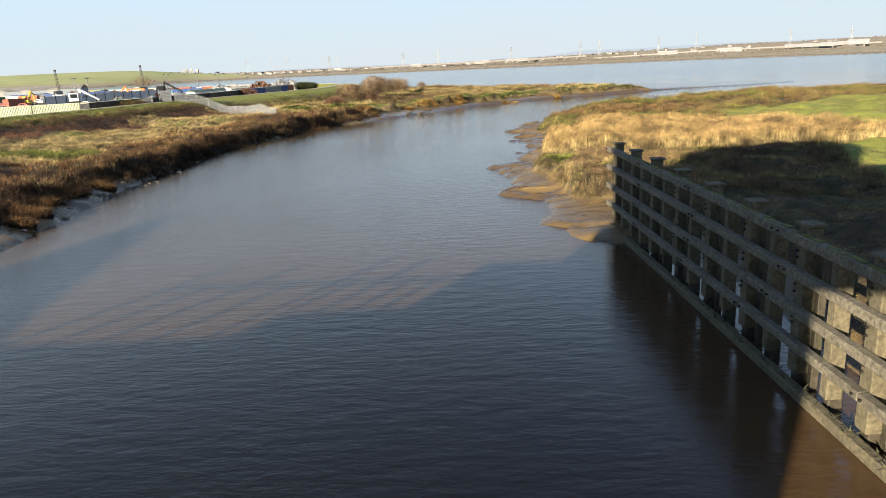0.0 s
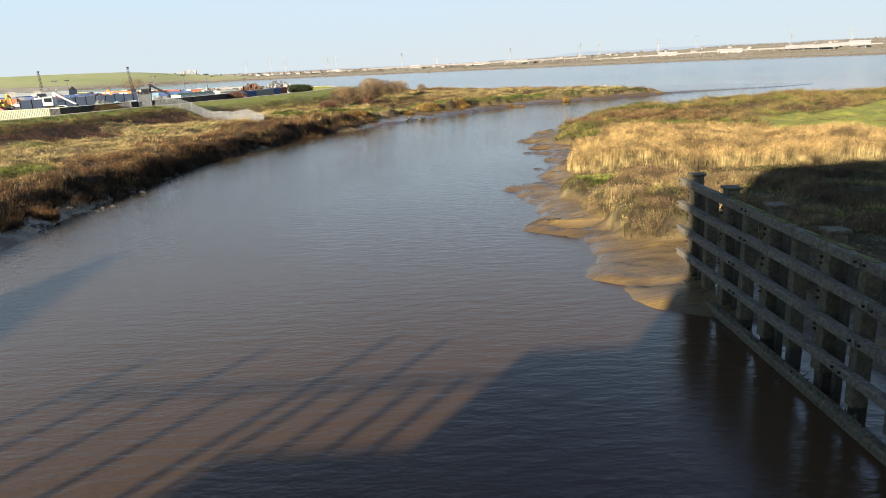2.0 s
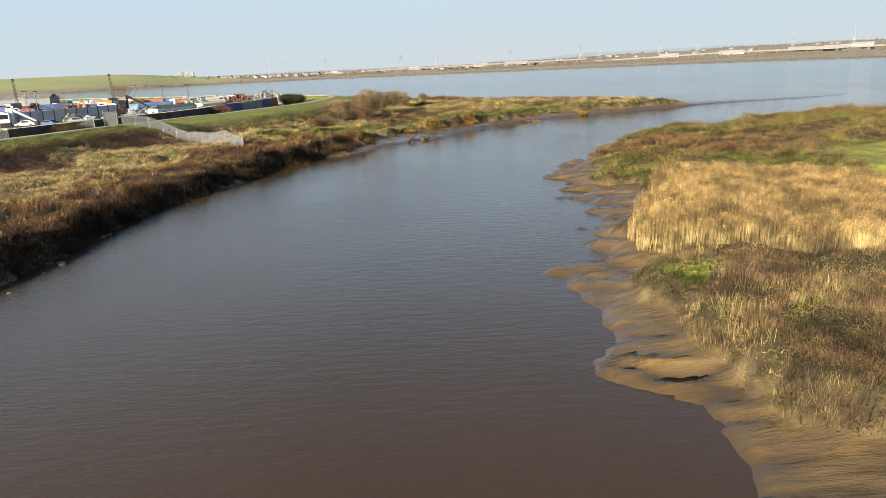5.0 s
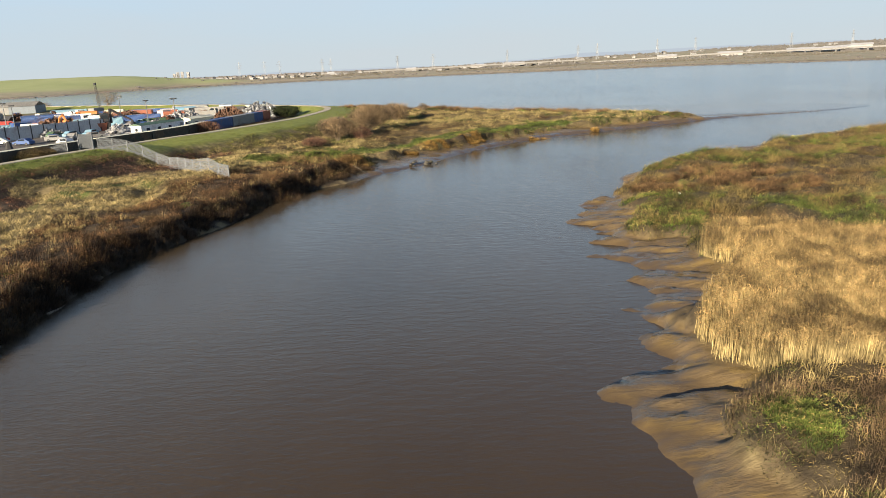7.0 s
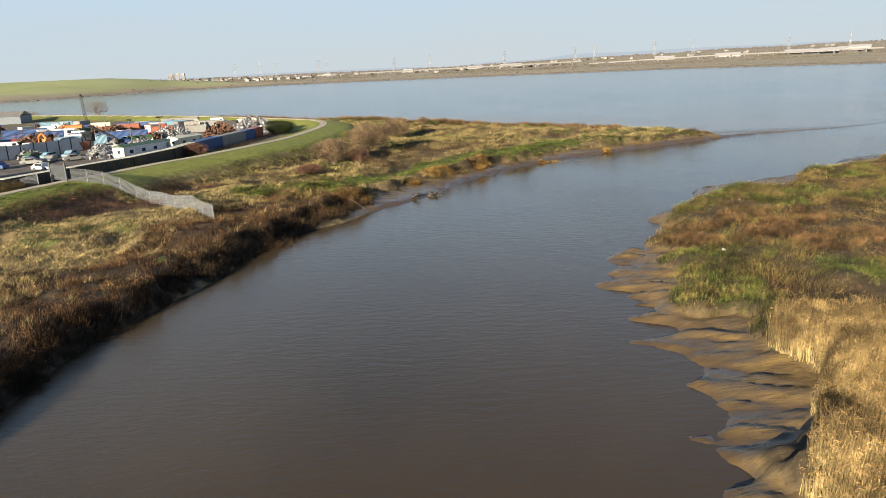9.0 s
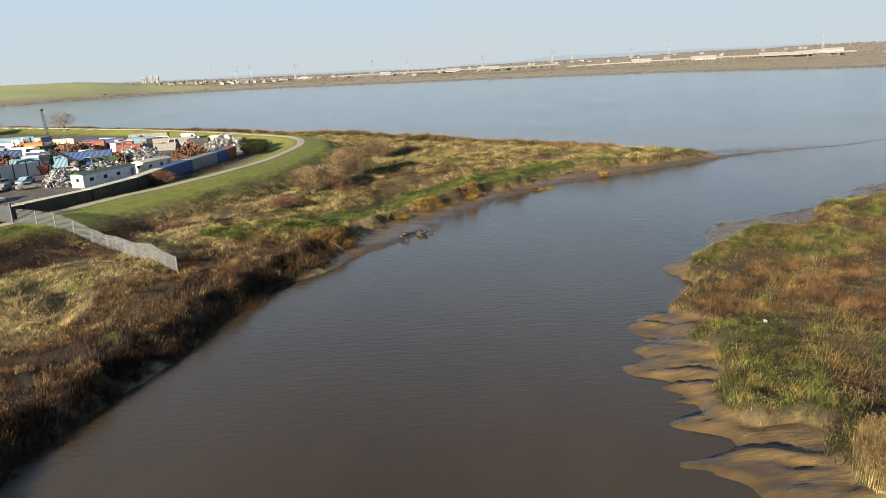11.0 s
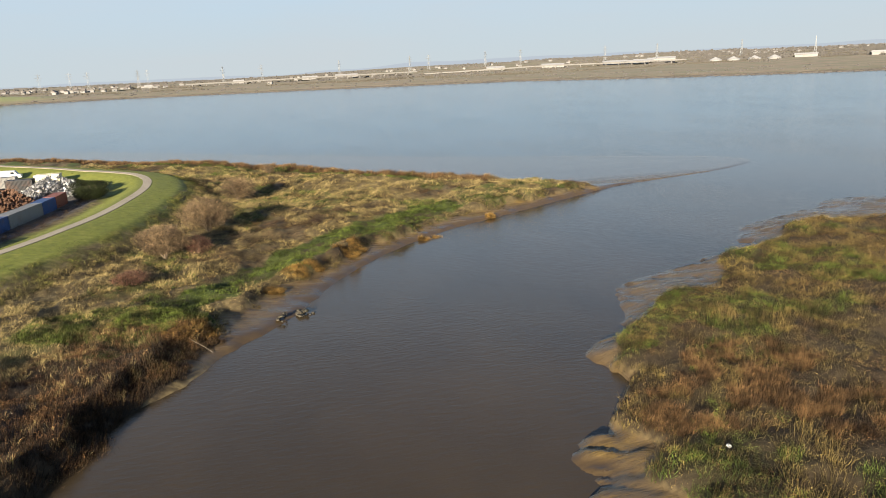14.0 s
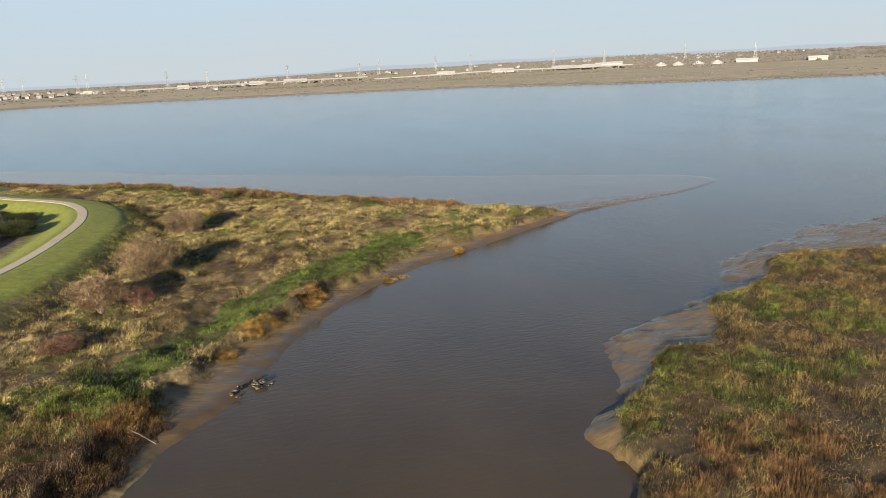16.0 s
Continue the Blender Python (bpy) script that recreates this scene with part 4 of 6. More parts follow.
x, y = scatter(15000, 7, 34, 42, 70, lambda x, y: rough_r(x, y) & (dock_patch(x, y) > -0.2) & (y < 67))
tall = np.clip(0.65 + 0.4 * dock_patch(x, y), 0.2, 1.2)
stems("dead_dock_stems", x, y, 4, 0.35, tall * gen.uniform(0.6, 1.2, len(x)), 0.025, 0.2, dock_mat, "tangled dead brown dock stems by the mud")
tangle("dead_dock_heads", x, y, 14, 0.45, tall, 0.10, dock_mat, "dark seed heads and withered leaves of dock")
x, y = scatter(5000, 7, 34, 42, 70, lambda x, y: rough_r(x, y) & (dock_patch(x + 7, y) > 0.1))
stems("pale_marsh_stems", x, y, 8, 0.35, gen.uniform(0.4, 0.85, len(x)), 0.03, 0.3, straw_mat, "pale dry grass stems beside the mud")
x, y = scatter(27000, 7, 40, 0, 70, lambda x, y: rough_r(x, y))
tangle("shaded_rough_grass", x, y, 9, 0.42, 0.25, 0.16, olive_mat, "rough olive grass beside the timber fender")
x, y = scatter(7000, 7, 34, 42, 70, lambda x, y: rough_r(x, y) & (wave(x, y, 4, 87) + 0.5 * wave(x, y, 1.6, 88) > 0.15))
tangle("marsh_green_leaves", x, y, 12, 0.4, 0.3, 0.14, lush_mat, "green leafy patches beside the mud")
x, y = scatter(28000, 9, 50, 96, 130, lambda x, y: rough_r(x, y) & in_rust(x, y))
stems("rusty_reed_patch", x, y, 12, 0.4, gen.uniform(0.5, 1.1, len(x)), 0.045, 0.35, orange_mat, "flattened orange-brown reeds in the marsh", wind=(0.4, -0.2))
x, y = scatter(68000, 9, 110, 84, 200, lambda x, y: rough_r(x, y) & ~in_rust(x, y) & (gen.random(len(x)) < 0.15 + clumpy(x, y, 98)))
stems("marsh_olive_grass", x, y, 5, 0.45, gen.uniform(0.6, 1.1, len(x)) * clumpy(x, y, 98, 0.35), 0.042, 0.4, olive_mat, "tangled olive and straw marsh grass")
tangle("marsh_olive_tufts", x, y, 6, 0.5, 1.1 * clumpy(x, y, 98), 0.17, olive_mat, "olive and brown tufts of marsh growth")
x, y = scatter(40000, 9, 110, 84, 200, lambda x, y: rough_r(x, y) & ~in_rust(x, y) & (wave(x, y, 5, 77) + 0.6 * wave(x, y, 2.0, 78) > 0.02))
tangle("marsh_brown_stems", x, y, 13, 0.45, gen.uniform(0.8, 1.2, len(x)) * clumpy(x, y, 100), 0.17, rust_mat, "dark brown dead stems in the marsh")
# dark clumps added in place of shaded gaps among the tussocks
x, y = scatter(18000, 9, 110, 70, 200, lambda x, y: rough_r(x, y) & (y > 92) & (wave(x, y, 3.0, 104) + 0.7 * wave(x, y, 1.3, 105) > 0.38))
tangle("marsh_gap_clumps", x, y, 24, 0.5, gen.uniform(0.8, 1.5, len(x)), 0.2, dark_mat, "dark red-brown dead clumps standing for shaded gaps in the marsh", low=0.0)
x, y = scatter(60000, 9, 110, 84, 200, lambda x, y: rough_r(x, y) & ~in_rust(x, y) & (look_up(GREEN, x, y) * (0.7 + 0.6 * wave(x, y, 3, 82)) > 0.16))
tangle("marsh_green_growth", x, y, 20, 0.45, 0.2 + 0.6 * clumpy(x, y, 102), 0.15, lush_mat, "fresh green leafy growth in the marsh")
x, y = scatter(30000, 9, 110, 84, 200, lambda x, y: rough_r(x, y) & (look_up(GREEN, x, y) * (0.5 + 0.9 * wave(x, y, 2.4, 82) + 0.5 * wave(x, y, 1.1, 89)) > 0.2))
stems("marsh_green_blades", x, y, 12, 0.45, 0.25 + 0.55 * clumpy(x, y, 102), 0.055, 0.4, lush_mat, "dark green grass blades in the marsh")
x, y = scatter(30000, 9, 110, 84, 200, lambda x, y: rough_r(x, y) & (look_up(RGD, x, y) < 3) & (wave(x, y, 4, 79) > -0.2))
stems("mud_edge_grass", x, y, 14, 0.4, gen.uniform(0.4, 0.8, len(x)), 0.05, 0.3, olive_mat, "tall olive grass along the mud edge")
x, y = scatter(32000, 26, 110, 50, 180, lambda x, y: (look_up(FIELD, x, y) > 0.3) & (wave(x, y, 3, 80) > -0.1))
stems("field_grass", x, y, 6, 0.35, gen.uniform(0.10, 0.26, len(x)), 0.07, 0.4, olive_mat, "short pale green pasture grass")
x, y = scatter(50000, -90, -25, 100, 330, lambda x, y: (look_up(PATHD, x, y) < 11.0) & (look_up(PATHD, x, y) > 1.7) & (look_up(RING, x, y) < 30) & (wave(x, y, 2.2, 81) > -0.2))
stems("embankment_grass", x, y, 6, 0.4, gen.uniform(0.05, 0.12, len(x)), 0.06, 0.45, mown_mat, "short mown grass on the embankment")

x, y = scatter(60000, -75, -25, 100, 330, lambda x, y: (look_up(PATHD, x, y) < 12.5) & (look_up(PATHD, x, y) > 8.2 + 1.5 * wave(x, y, 5, 83)) & (look_up(RING, x, y) < 0) & (y > 150))
stems("embankment_rough_grass", x, y, 8, 0.4, gen.uniform(0.15, 0.42, len(x)) * (0.5 + clumpy(x, y, 91)), 0.06, 0.45, emb_mat, "rougher dark green grass low on the embankment")

x, y = scatter(26000, -120, -55, 40, 152, lambda x, y: (look_up(RING, x, y) < -1.6) & (look_up(PATHD, x, y) < 8.5 + 1.2 * wave(x, y, 4, 84)))
stems("levee_green_grass", x, y, 9, 0.4, gen.uniform(0.15, 0.4, len(x)), 0.08, 0.45, lush_mat, "deep green grass on the flank of the embankment")

tuft_mat = blade_mat("amber_tufts", (0.05, 0.032, 0.012), (0.20, 0.125, 0.04), (0.33, 0.225, 0.085))
for px, py, r in ((-20.6, 152.2, 2.2), (-22.4, 150.4, 1.6), (-9.3, 172.2, 1.9), (-6.6, 174.6, 1.5), (-1.0, 181.6, 2.0), (0.8, 183.8, 1.4), (13.3, 190.4, 0.9), (15.9, 191.4, 0.9), (29.0, 202.4, 0.8), (-12.2, 166.4, 1.2)):
    a, d = gen.uniform(0, 2 * np.pi, 260), r * np.sqrt(gen.random(260))
    stems("amber_bank_tuft", px + d * np.cos(a), py + 0.7 * d * np.sin(a), 12, 0.25, gen.uniform(0.35, 0.8, 260), 0.05, 0.45, tuft_mat, "amber dead grass tuft overhanging the spit's mud", wind=(0.6, -0.6))

x, y = scatter(16000, -62, -28, 176, 262, lambda x, y: (look_up(PATHD, x, y) > 5.2) & (look_up(PATHD, x, y) < 10.5) & (look_up(RING, x, y) < 0) & (wave(x, y, 3.0, 38) + 0.7 * wave(x, y, 1.3, 39) > 0.25))
tangle("flank_dark_growth", x, y, 12, 0.45, gen.uniform(0.15, 0.45, len(x)), 0.16, green_mat, "dark rough green growth on the embankment's foot", low=0.0)

for px, py, r in ((-36.6, 50.5, 1.1), (-36.9, 54.0, 0.9), (-37.0, 59.5, 1.2), (-34.6, 47.0, 0.8), (-35.0, 50.4, 0.7), (-36.4, 64.0, 0.9)):
    a, d = gen.uniform(0, 2 * np.pi, 120), r * np.sqrt(gen.random(120))
    stems("mud_tussock", px + d * np.cos(a), py + d * np.sin(a), 12, 0.22, gen.uniform(0.4, 0.9, 120), 0.05, 0.4, rust_mat, "rust-brown tussock standing on the wet mud")

# ---- leafless thorn shrubs ----
bark = plain("thorn_bark", (0.20, 0.155, 0.11), 0.9, relief=0.0)
twig_mat = blade_mat("thorn_twigs", (0.13, 0.095, 0.065), (0.25, 0.185, 0.12), (0.31, 0.23, 0.15), 0.5)
red_twigs = blade_mat("red_twigs", (0.10, 0.06, 0.045), (0.18, 0.095, 0.07), (0.23, 0.13, 0.095), 0.5)


def shrub(name, px, py, height, radius, seed, label, category="shrub", twig=twig_mat, twigs=3600, low=0.12, group=""):
    g = np.random.default_rng(seed)
    r = random.Random(seed)
    z = gz(px, py)
    s = thing(name, px, py, z - 0.05, r.uniform(0, 360), label, category, group)
    bm = bmesh.new()
    ends = []
    for k in range(r.randint(4, 6)):
        a = 2 * math.pi * (k + r.uniform(-0.3, 0.3)) / 5
        at, d, rad = Vector((0.12 * math.cos(a), 0.12 * math.sin(a), 0)), Vector((math.cos(a) * r.uniform(0.2, 0.6), math.sin(a) * r.uniform(0.2, 0.6), 1)).normalized(), 0.03 * height
        for q in range(4):
            to = at + d * height * 0.22
            rod(bm, at, to, rad, rad * 0.7, 5)
            for _ in range(2):
                side = (d + Vector((r.uniform(-1, 1), r.uniform(-1, 1), r.uniform(-0.2, 0.6)))).normalized()
                tip = to + side * height * r.uniform(0.15, 0.3)
                rod(bm, to, tip, rad * 0.55, rad * 0.2, 4)
                ends.append(tip)
            at, rad = to, rad * 0.7
            d = (d + Vector((r.uniform(-0.5, 0.5), r.uniform(-0.5, 0.5), 0.1))).normalized()
    part("branchwork", bm, bark, s)
    n = twigs
    lobes = g.normal(0, 1, (9, 3))
    lobes /= np.linalg.norm(lobes, axis=1)[:, None]
    u = g.normal(0, 1, (n, 3))
    u /= np.linalg.norm(u, axis=1)[:, None]
    bulge = 0.74 + 0.3 * np.clip((u @ lobes.T).max(1), 0, 1) ** 6 + 0.08 * g.normal(0, 1, n)
    rr = np.cbrt(g.random(n)) * bulge
    p = u * rr[:, None] * [radius, radius, height * 0.5] + [0, 0, height * (0.5 + low * 0.4)]
    p = p[p[:, 2] > low * height]
    n = len(p)
    out = (p - [0, 0, height * 0.3])
    out /= np.linalg.norm(out, axis=1)[:, None] + 1e-6
    way = out + 0.8 * g.normal(0, 1, (n, 3)) + [0, 0, 0.35]
    way /= np.linalg.norm(way, axis=1)[:, None]
    ln = (g.uniform(0.10, 0.26, n) * (0.5 + 0.12 * height) * 1.6)[:, None]
    side = np.cross(way, g.normal(0, 1, (n, 3)))
    side /= np.linalg.norm(side, axis=1)[:, None] + 1e-6
    wd = g.uniform(0.022, 0.05, n)[:, None]
    v = np.stack([p - side * wd, p + side * wd, p + way * ln], 1).reshape(-1, 3)
    me = sheet("crown", v, np.arange(3 * n).reshape(-1, 3), twig, False)
    put_attr(me, "up", np.tile([0, 0, 1.0], n))
    crown = new("crown", me)
    crown.parent = s
    return s


thorn = "leafless grey-brown thorn bush on the rough spit"
shrub("thorn_bush", -28.9, 187.5, 5.4, 4.3, 21, thorn, twigs=14000, group="thorn bushes on the spit")
shrub("thorn_bush", -23.4, 201.5, 6.0, 5.0, 22, thorn, twigs=16000, group="thorn bushes on the spit")
shrub("thorn_bush", -20, 235, 5.4, 4.0, 23, thorn, twigs=11000, group="thorn bushes on the spit")
shrub("thorn_bush", -13.6, 272, 2.6, 1.9, 24, thorn, twigs=2200, group="thorn bushes on the spit")
shrub("bramble_bush", -30.7, 171, 1.9, 2.6, 25, "low reddish-brown bramble bush on the spit", twig=red_twigs, twigs=4200, low=0.02)
shrub("bramble_bush", -24, 188.5, 3.0, 2.8, 26, "low reddish-brown bramble bush on the spit", twig=red_twigs, twigs=4000, low=0.02)
shrub("bramble_bush", -58.6, 192.6, 3.2, 3.0, 27, "dark bramble bush against the container wall", twig=red_twigs, twigs=5200, low=0.02)
dock_twigs = blade_mat("olive_twigs", (0.04, 0.03, 0.015), (0.11, 0.085, 0.04), (0.17, 0.13, 0.065))
evergreen = blade_mat("dark_ivy", (0.012, 0.016, 0.006), (0.035, 0.05, 0.014), (0.06, 0.075, 0.022))
shrub("bramble_bush", -71.5, 149.0, 1.9, 3.6, 34, "olive-brown bramble mound beside the black container", twig=dock_twigs, twigs=9000, low=0.0)
shrub("ivy_thicket", -51.5, 240, 3.0, 4.4, 31, "dark green ivy thicket beside the scrap containers", twig=evergreen, twigs=16000, low=0.0)
shrub("ivy_thicket", -54.5, 250, 3.2, 4.8, 32, "dark green ivy thicket beside the scrap containers", twig=evergreen, twigs=16000, low=0.0)
shrub("ivy_thicket", -60, 258, 2.6, 4.2, 33, "dark green ivy thicket beside the scrap containers", twig=evergreen, twigs=9000, low=0.0)
shrub("bare_tree", -166, 372, 7.5, 6.5, 28, "bare grey tree behind the scrapyard", "tree", twigs=4200, low=0.25)
shrub("bare_tree", -215, 405, 4.5, 3.2, 29, "small bare tree on the estuary wall", "tree", twigs=1800)
shrub("bare_tree", -90, 328, 3.6, 3.4, 30, "small bare tree on the estuary wall", "tree", twigs=2000)

# ---- path on the embankment ----
def ribbon(name, line, half, lift, material):
    d = np.gradient(line, axis=0)
    d /= np.linalg.norm(d, axis=1)[:, None]
    nrm = np.stack([-d[:, 1], d[:, 0]], 1)
    cols = []
    for k in (-1, -0.5, 0, 0.5, 1):
        q = line + nrm * half * k
        cols.append(np.column_stack([q, look_up(GZ, q[:, 0], q[:, 1]) + lift]))
    cols = [cols[0] - [0, 0, 0.25]] + cols + [cols[-1] - [0, 0, 0.25]]
    v = np.stack(cols, 1)
    n, k = v.shape[:2]
    a, b = np.meshgrid(np.arange(n - 1), np.arange(k - 1), indexing="ij")
    i = (a * k + b).ravel()
    return sheet(name, v.reshape(-1, 3), np.stack([i, i + 1, i + k + 1, i + k], 1), material, False)


def resample(line, gap):
    s = np.concatenate([[0], np.cumsum(np.linalg.norm(np.diff(line, axis=0), axis=1))])
    t = np.arange(0, s[-1], gap)
    return np.stack([np.interp(t, s, line[:, 0]), np.interp(t, s, line[:, 1])], 1)


path_mat = plain("worn_concrete_path", (0.40, 0.345, 0.26), 0.9, vary=0.2, scale=0.5, relief=0.01)
levee_fine = resample(levee_line, 1.0)
levee_fine = levee_fine[(levee_fine[:, 1] > 20) & (levee_fine[:, 0] > -400)]
tagged(new("path", ribbon("path", levee_fine, 0.95, 0.09, path_mat)), "pale concrete footpath on the embankment", "path", kind="structure")

# ---- palisade fence across the bank ----
galv = plain("galvanised_steel", (0.125, 0.135, 0.145), 0.55, 0.3, vary=0.15, relief=0.0, dirty=0.2)
FENCE = np.array([(-36.8, 136.6), (-40.5, 140), (-44.5, 144), (-48, 147.8), (-51.2, 150.6), (-55.5, 152), (-60, 153), (-64.2, 153.6)], float)


def palisade(pts, name="palisade_fence", label="galvanised steel palisade fence climbing the embankment", high=2.05):
    f = thing(name, pts[0][0], pts[0][1], 0, 0, label, "fence")
    o = np.array(pts[0])
    posts = resample(np.array(pts), 2.75)
    for (ax, ay), (bx, by) in zip(posts[:-1], posts[1:]):
        za, zb = gz(ax, ay), gz(bx, by)
        part("post", one(box, ax - o[0] - 0.06, ax - o[0] + 0.06, ay - o[1] - 0.06, ay - o[1] + 0.06, za - 0.3, za + high - 0.1), galv, f)
        bm = bmesh.new()
        d = Vector((bx - ax, by - ay, 0))
        n = Vector((-d.y, d.x, 0)).normalized() * 0.04
        for k in range(17):
            s = (k + 0.5) / 17
            c = Vector((ax - o[0], ay - o[1], za + (zb - za) * s)) + Vector((d.x * s, d.y * s, 0)) - n
            w = d.normalized() * 0.045
            lo, hi, tip = Vector((0, 0, 0.08)), Vector((0, 0, high - 0.15)), Vector((0, 0, high))
            q = [bm.verts.new(c + p) for p in (-w + lo, n * 0.6 + lo, w + lo, w + hi, tip + n * 0.3, -w + hi, n * 0.6 + hi)]
            for face in ((q[0], q[1], q[6], q[5]), (q[1], q[2], q[3], q[6]), (q[5], q[6], q[4]), (q[6], q[3], q[4])):
                bm.faces.new(face)
        tagged(part("pale_panel", bm, galv, f), kind="stuff")
        for hz in (0.45, high - 0.5):
            part("rail", one(rod, (ax - o[0], ay - o[1], za + hz), (bx - o[0], by - o[1], zb + hz), 0.04, n=4), galv, f)
    return f


palisade(FENCE)
gate = thing("palisade_gate", -64.4, 153.6, gz(-64.4, 153.6), 150, "open galvanised steel palisade gate beside the path", "gate")
part("gate_post", one(box, -0.1, 0.1, -0.1, 0.1, -0.3, 2.8, 0.01), galv, gate)
part("gate_post", one(box, 3.9, 4.1, -0.1, 0.1, -0.3, 2.8, 0.01), galv, gate)
bm = bmesh.new()
for k in range(22):
    box(bm, 0.25 + 0.165 * k, 0.34 + 0.165 * k, -0.03, 0.03, 0.1, 2.45)
part("gate_leaf", bm, galv, gate)
bm = bmesh.new()
box(bm, 0.15, 3.9, -0.06, 0.0, 0.4, 0.5)
box(bm, 0.15, 3.9, -0.06, 0.0, 1.9, 2.0)
part("gate_rail", bm, galv, gate)
palisade(np.array([(-68.5, 153.0), (-73, 153.5), (-76.5, 152)]), label="short galvanised palisade fence beside the containers")

# ---- scrapyard behind the embankment ----
PAINT = {
    "black": ((0.018, 0.018, 0.02), "black-painted"), "blue": ((0.03, 0.075, 0.21), "blue"), "pale blue": ((0.17, 0.30, 0.38), "faded pale blue"),
    "green": ((0.37, 0.41, 0.28), "pale green rust-streaked"), "rust": ((0.27, 0.085, 0.045), "rust-red"), "white": ((0.72, 0.72, 0.69), "white"),
    "grey": ((0.22, 0.22, 0.21), "dirty grey"), "cream": ((0.62, 0.60, 0.45), "cream"), "orange": ((0.55, 0.19, 0.05), "orange"),
    "yellow": ((0.62, 0.42, 0.04), "yellow"), "red": ((0.38, 0.045, 0.035), "red"), "dark green": ((0.05, 0.10, 0.055), "dark green"), "silver": ((0.45, 0.46, 0.47), "silver"),
}


def paint(key):
    return plain("paint_" + key.replace(" ", "_"), PAINT[key][0], 0.55, vary=0.25, scale=0.5, relief=0.0, dirt=(0.16, 0.075, 0.04), dirty=0.45)


steel_dark = plain("dark_steel", (0.03, 0.03, 0.03), 0.6, 0.3, relief=0.0)
rubber = plain("rubber", (0.02, 0.02, 0.02), 0.85, relief=0.0)
glass = plain("dark_glass", (0.02, 0.025, 0.03), 0.08, vary=0.0, relief=0.0, dirty=0.0)
roofs = plain("weathered_roof_sheet", (0.46, 0.44, 0.40), 0.7, vary=0.3, scale=0.3, relief=0.0)
rusty = plain("rusty_scrap", (0.13, 0.068, 0.04), 0.85, vary=0.6, scale=2.0, relief=0.0)
shiny = plain("bright_scrap", (0.38, 0.38, 0.38), 0.45, 0.4, vary=0.5, scale=1.5, relief=0.0, dirty=0.5)
dark_scrap = plain("dark_scrap", (0.06, 0.055, 0.05), 0.7, vary=0.6, scale=2.0, relief=0.0)
BODY = {}


def container_body(key, length, width=2.44, high=2.6):
    """A box of pressed, corrugated steel sheet."""
    if (key, length) in BODY:
        return BODY[key, length]
    lines = []
    for (ax, ay), (bx, by) in (((0, 0), (length, 0)), ((length, 0), (length, width)), ((length, width), (0, width)), ((0, width), (0, 0))):
        n = max(4, int(math.hypot(bx - ax, by - ay) / 0.28))
        ux, uy = (by - ay), -(bx - ax)
        k = 0.05 / math.hypot(ux, uy)
        for i in range(n):
            for s, dep in ((0.0, 0), (0.25, 1), (0.5, 1), (0.75, 0)):
                s = (i + s) / n
                lines.append((ax + (bx - ax) * s - ux * k * dep, ay + (by - ay) * s - uy * k * dep))
    m = len(lines)
    v = [(x, y, 0.16) for x, y in lines] + [(x, y, high - 0.08) for x, y in lines]
    f = np.array([[i, (i + 1) % m, m + (i + 1) % m, m + i] for i in range(m)])
    BODY[key, length] = sheet("shell", v, f, paint(key), False)
    return BODY[key, length]


def shared_box(name, key, parent, sides):
    tag = (name, key, sides)
    if tag in BODY:
        ob = new(name, BODY[tag])
        ob.parent = parent
        return ob
    ob = part(name, one(box, *sides), paint(key), parent)
    BODY[tag] = ob.data
    return ob


def container(x, y, rz, key, length=12.19, z=None, group="containers along the embankment", roof_key=None, bars=None):
    c = thing("shipping_container", x, y, gz(x, y) if z is None else z, rz, PAINT[key][1] + " steel shipping container in the scrapyard", "container", group)
    s = new("shell", container_body(key, length))
    s.parent = c
    for px in (0, length - 0.16):
        for py in (0, 2.44 - 0.16):
            shared_box("corner_post", key, c, (px - 0.02, px + 0.18, py - 0.02, py + 0.18, 0, 2.6))
    for py in (0, 2.32):
        shared_box("bottom_rail", key, c, (0, length, py - 0.02, py + 0.14, 0, 0.18))
        shared_box("top_rail", key, c, (0, length, py - 0.02, py + 0.14, 2.5, 2.6))
    part("roof", one(box, 0.05, length - 0.05, 0.08, 2.36, 2.5, 2.57), paint(roof_key) if roof_key else paint(key), c)
    bm = bmesh.new()
    for k in range(4):
        rod(bm, (-0.05, 0.35 + 0.58 * k, 0.2), (-0.05, 0.35 + 0.58 * k, 2.45), 0.025, n=5)
    part("door_bars", bm, galv, c)
    if bars:
        bm = bmesh.new()
        for k in range(bars):
            box(bm, length * 0.45 + 0.8 * k, length * 0.45 + 0.8 * k + 0.5, -0.03, -0.012, 1.2, 2.0)
        part("marking", bm, paint("white"), c, "white block marking")
    return c


inner = resample(levee_line, 0.2)
tang = np.gradient(inner, axis=0)
tang /= np.linalg.norm(tang, axis=1)[:, None]
inner = inner + np.stack([-tang[:, 1], tang[:, 0]], 1) * (6.6 + 8.6 * step(170, 206, inner[:, 1]))[:, None]
inner = inner[(inner[:, 1] > 60) & (inner[:, 1] < 240) & (inner[:, 0] < -50)]
inner = inner[np.concatenate([[True], np.diff(inner[:, 1]) > 0])]
seg = np.concatenate([[0], np.cumsum(np.linalg.norm(np.diff(inner, axis=0), axis=1))])


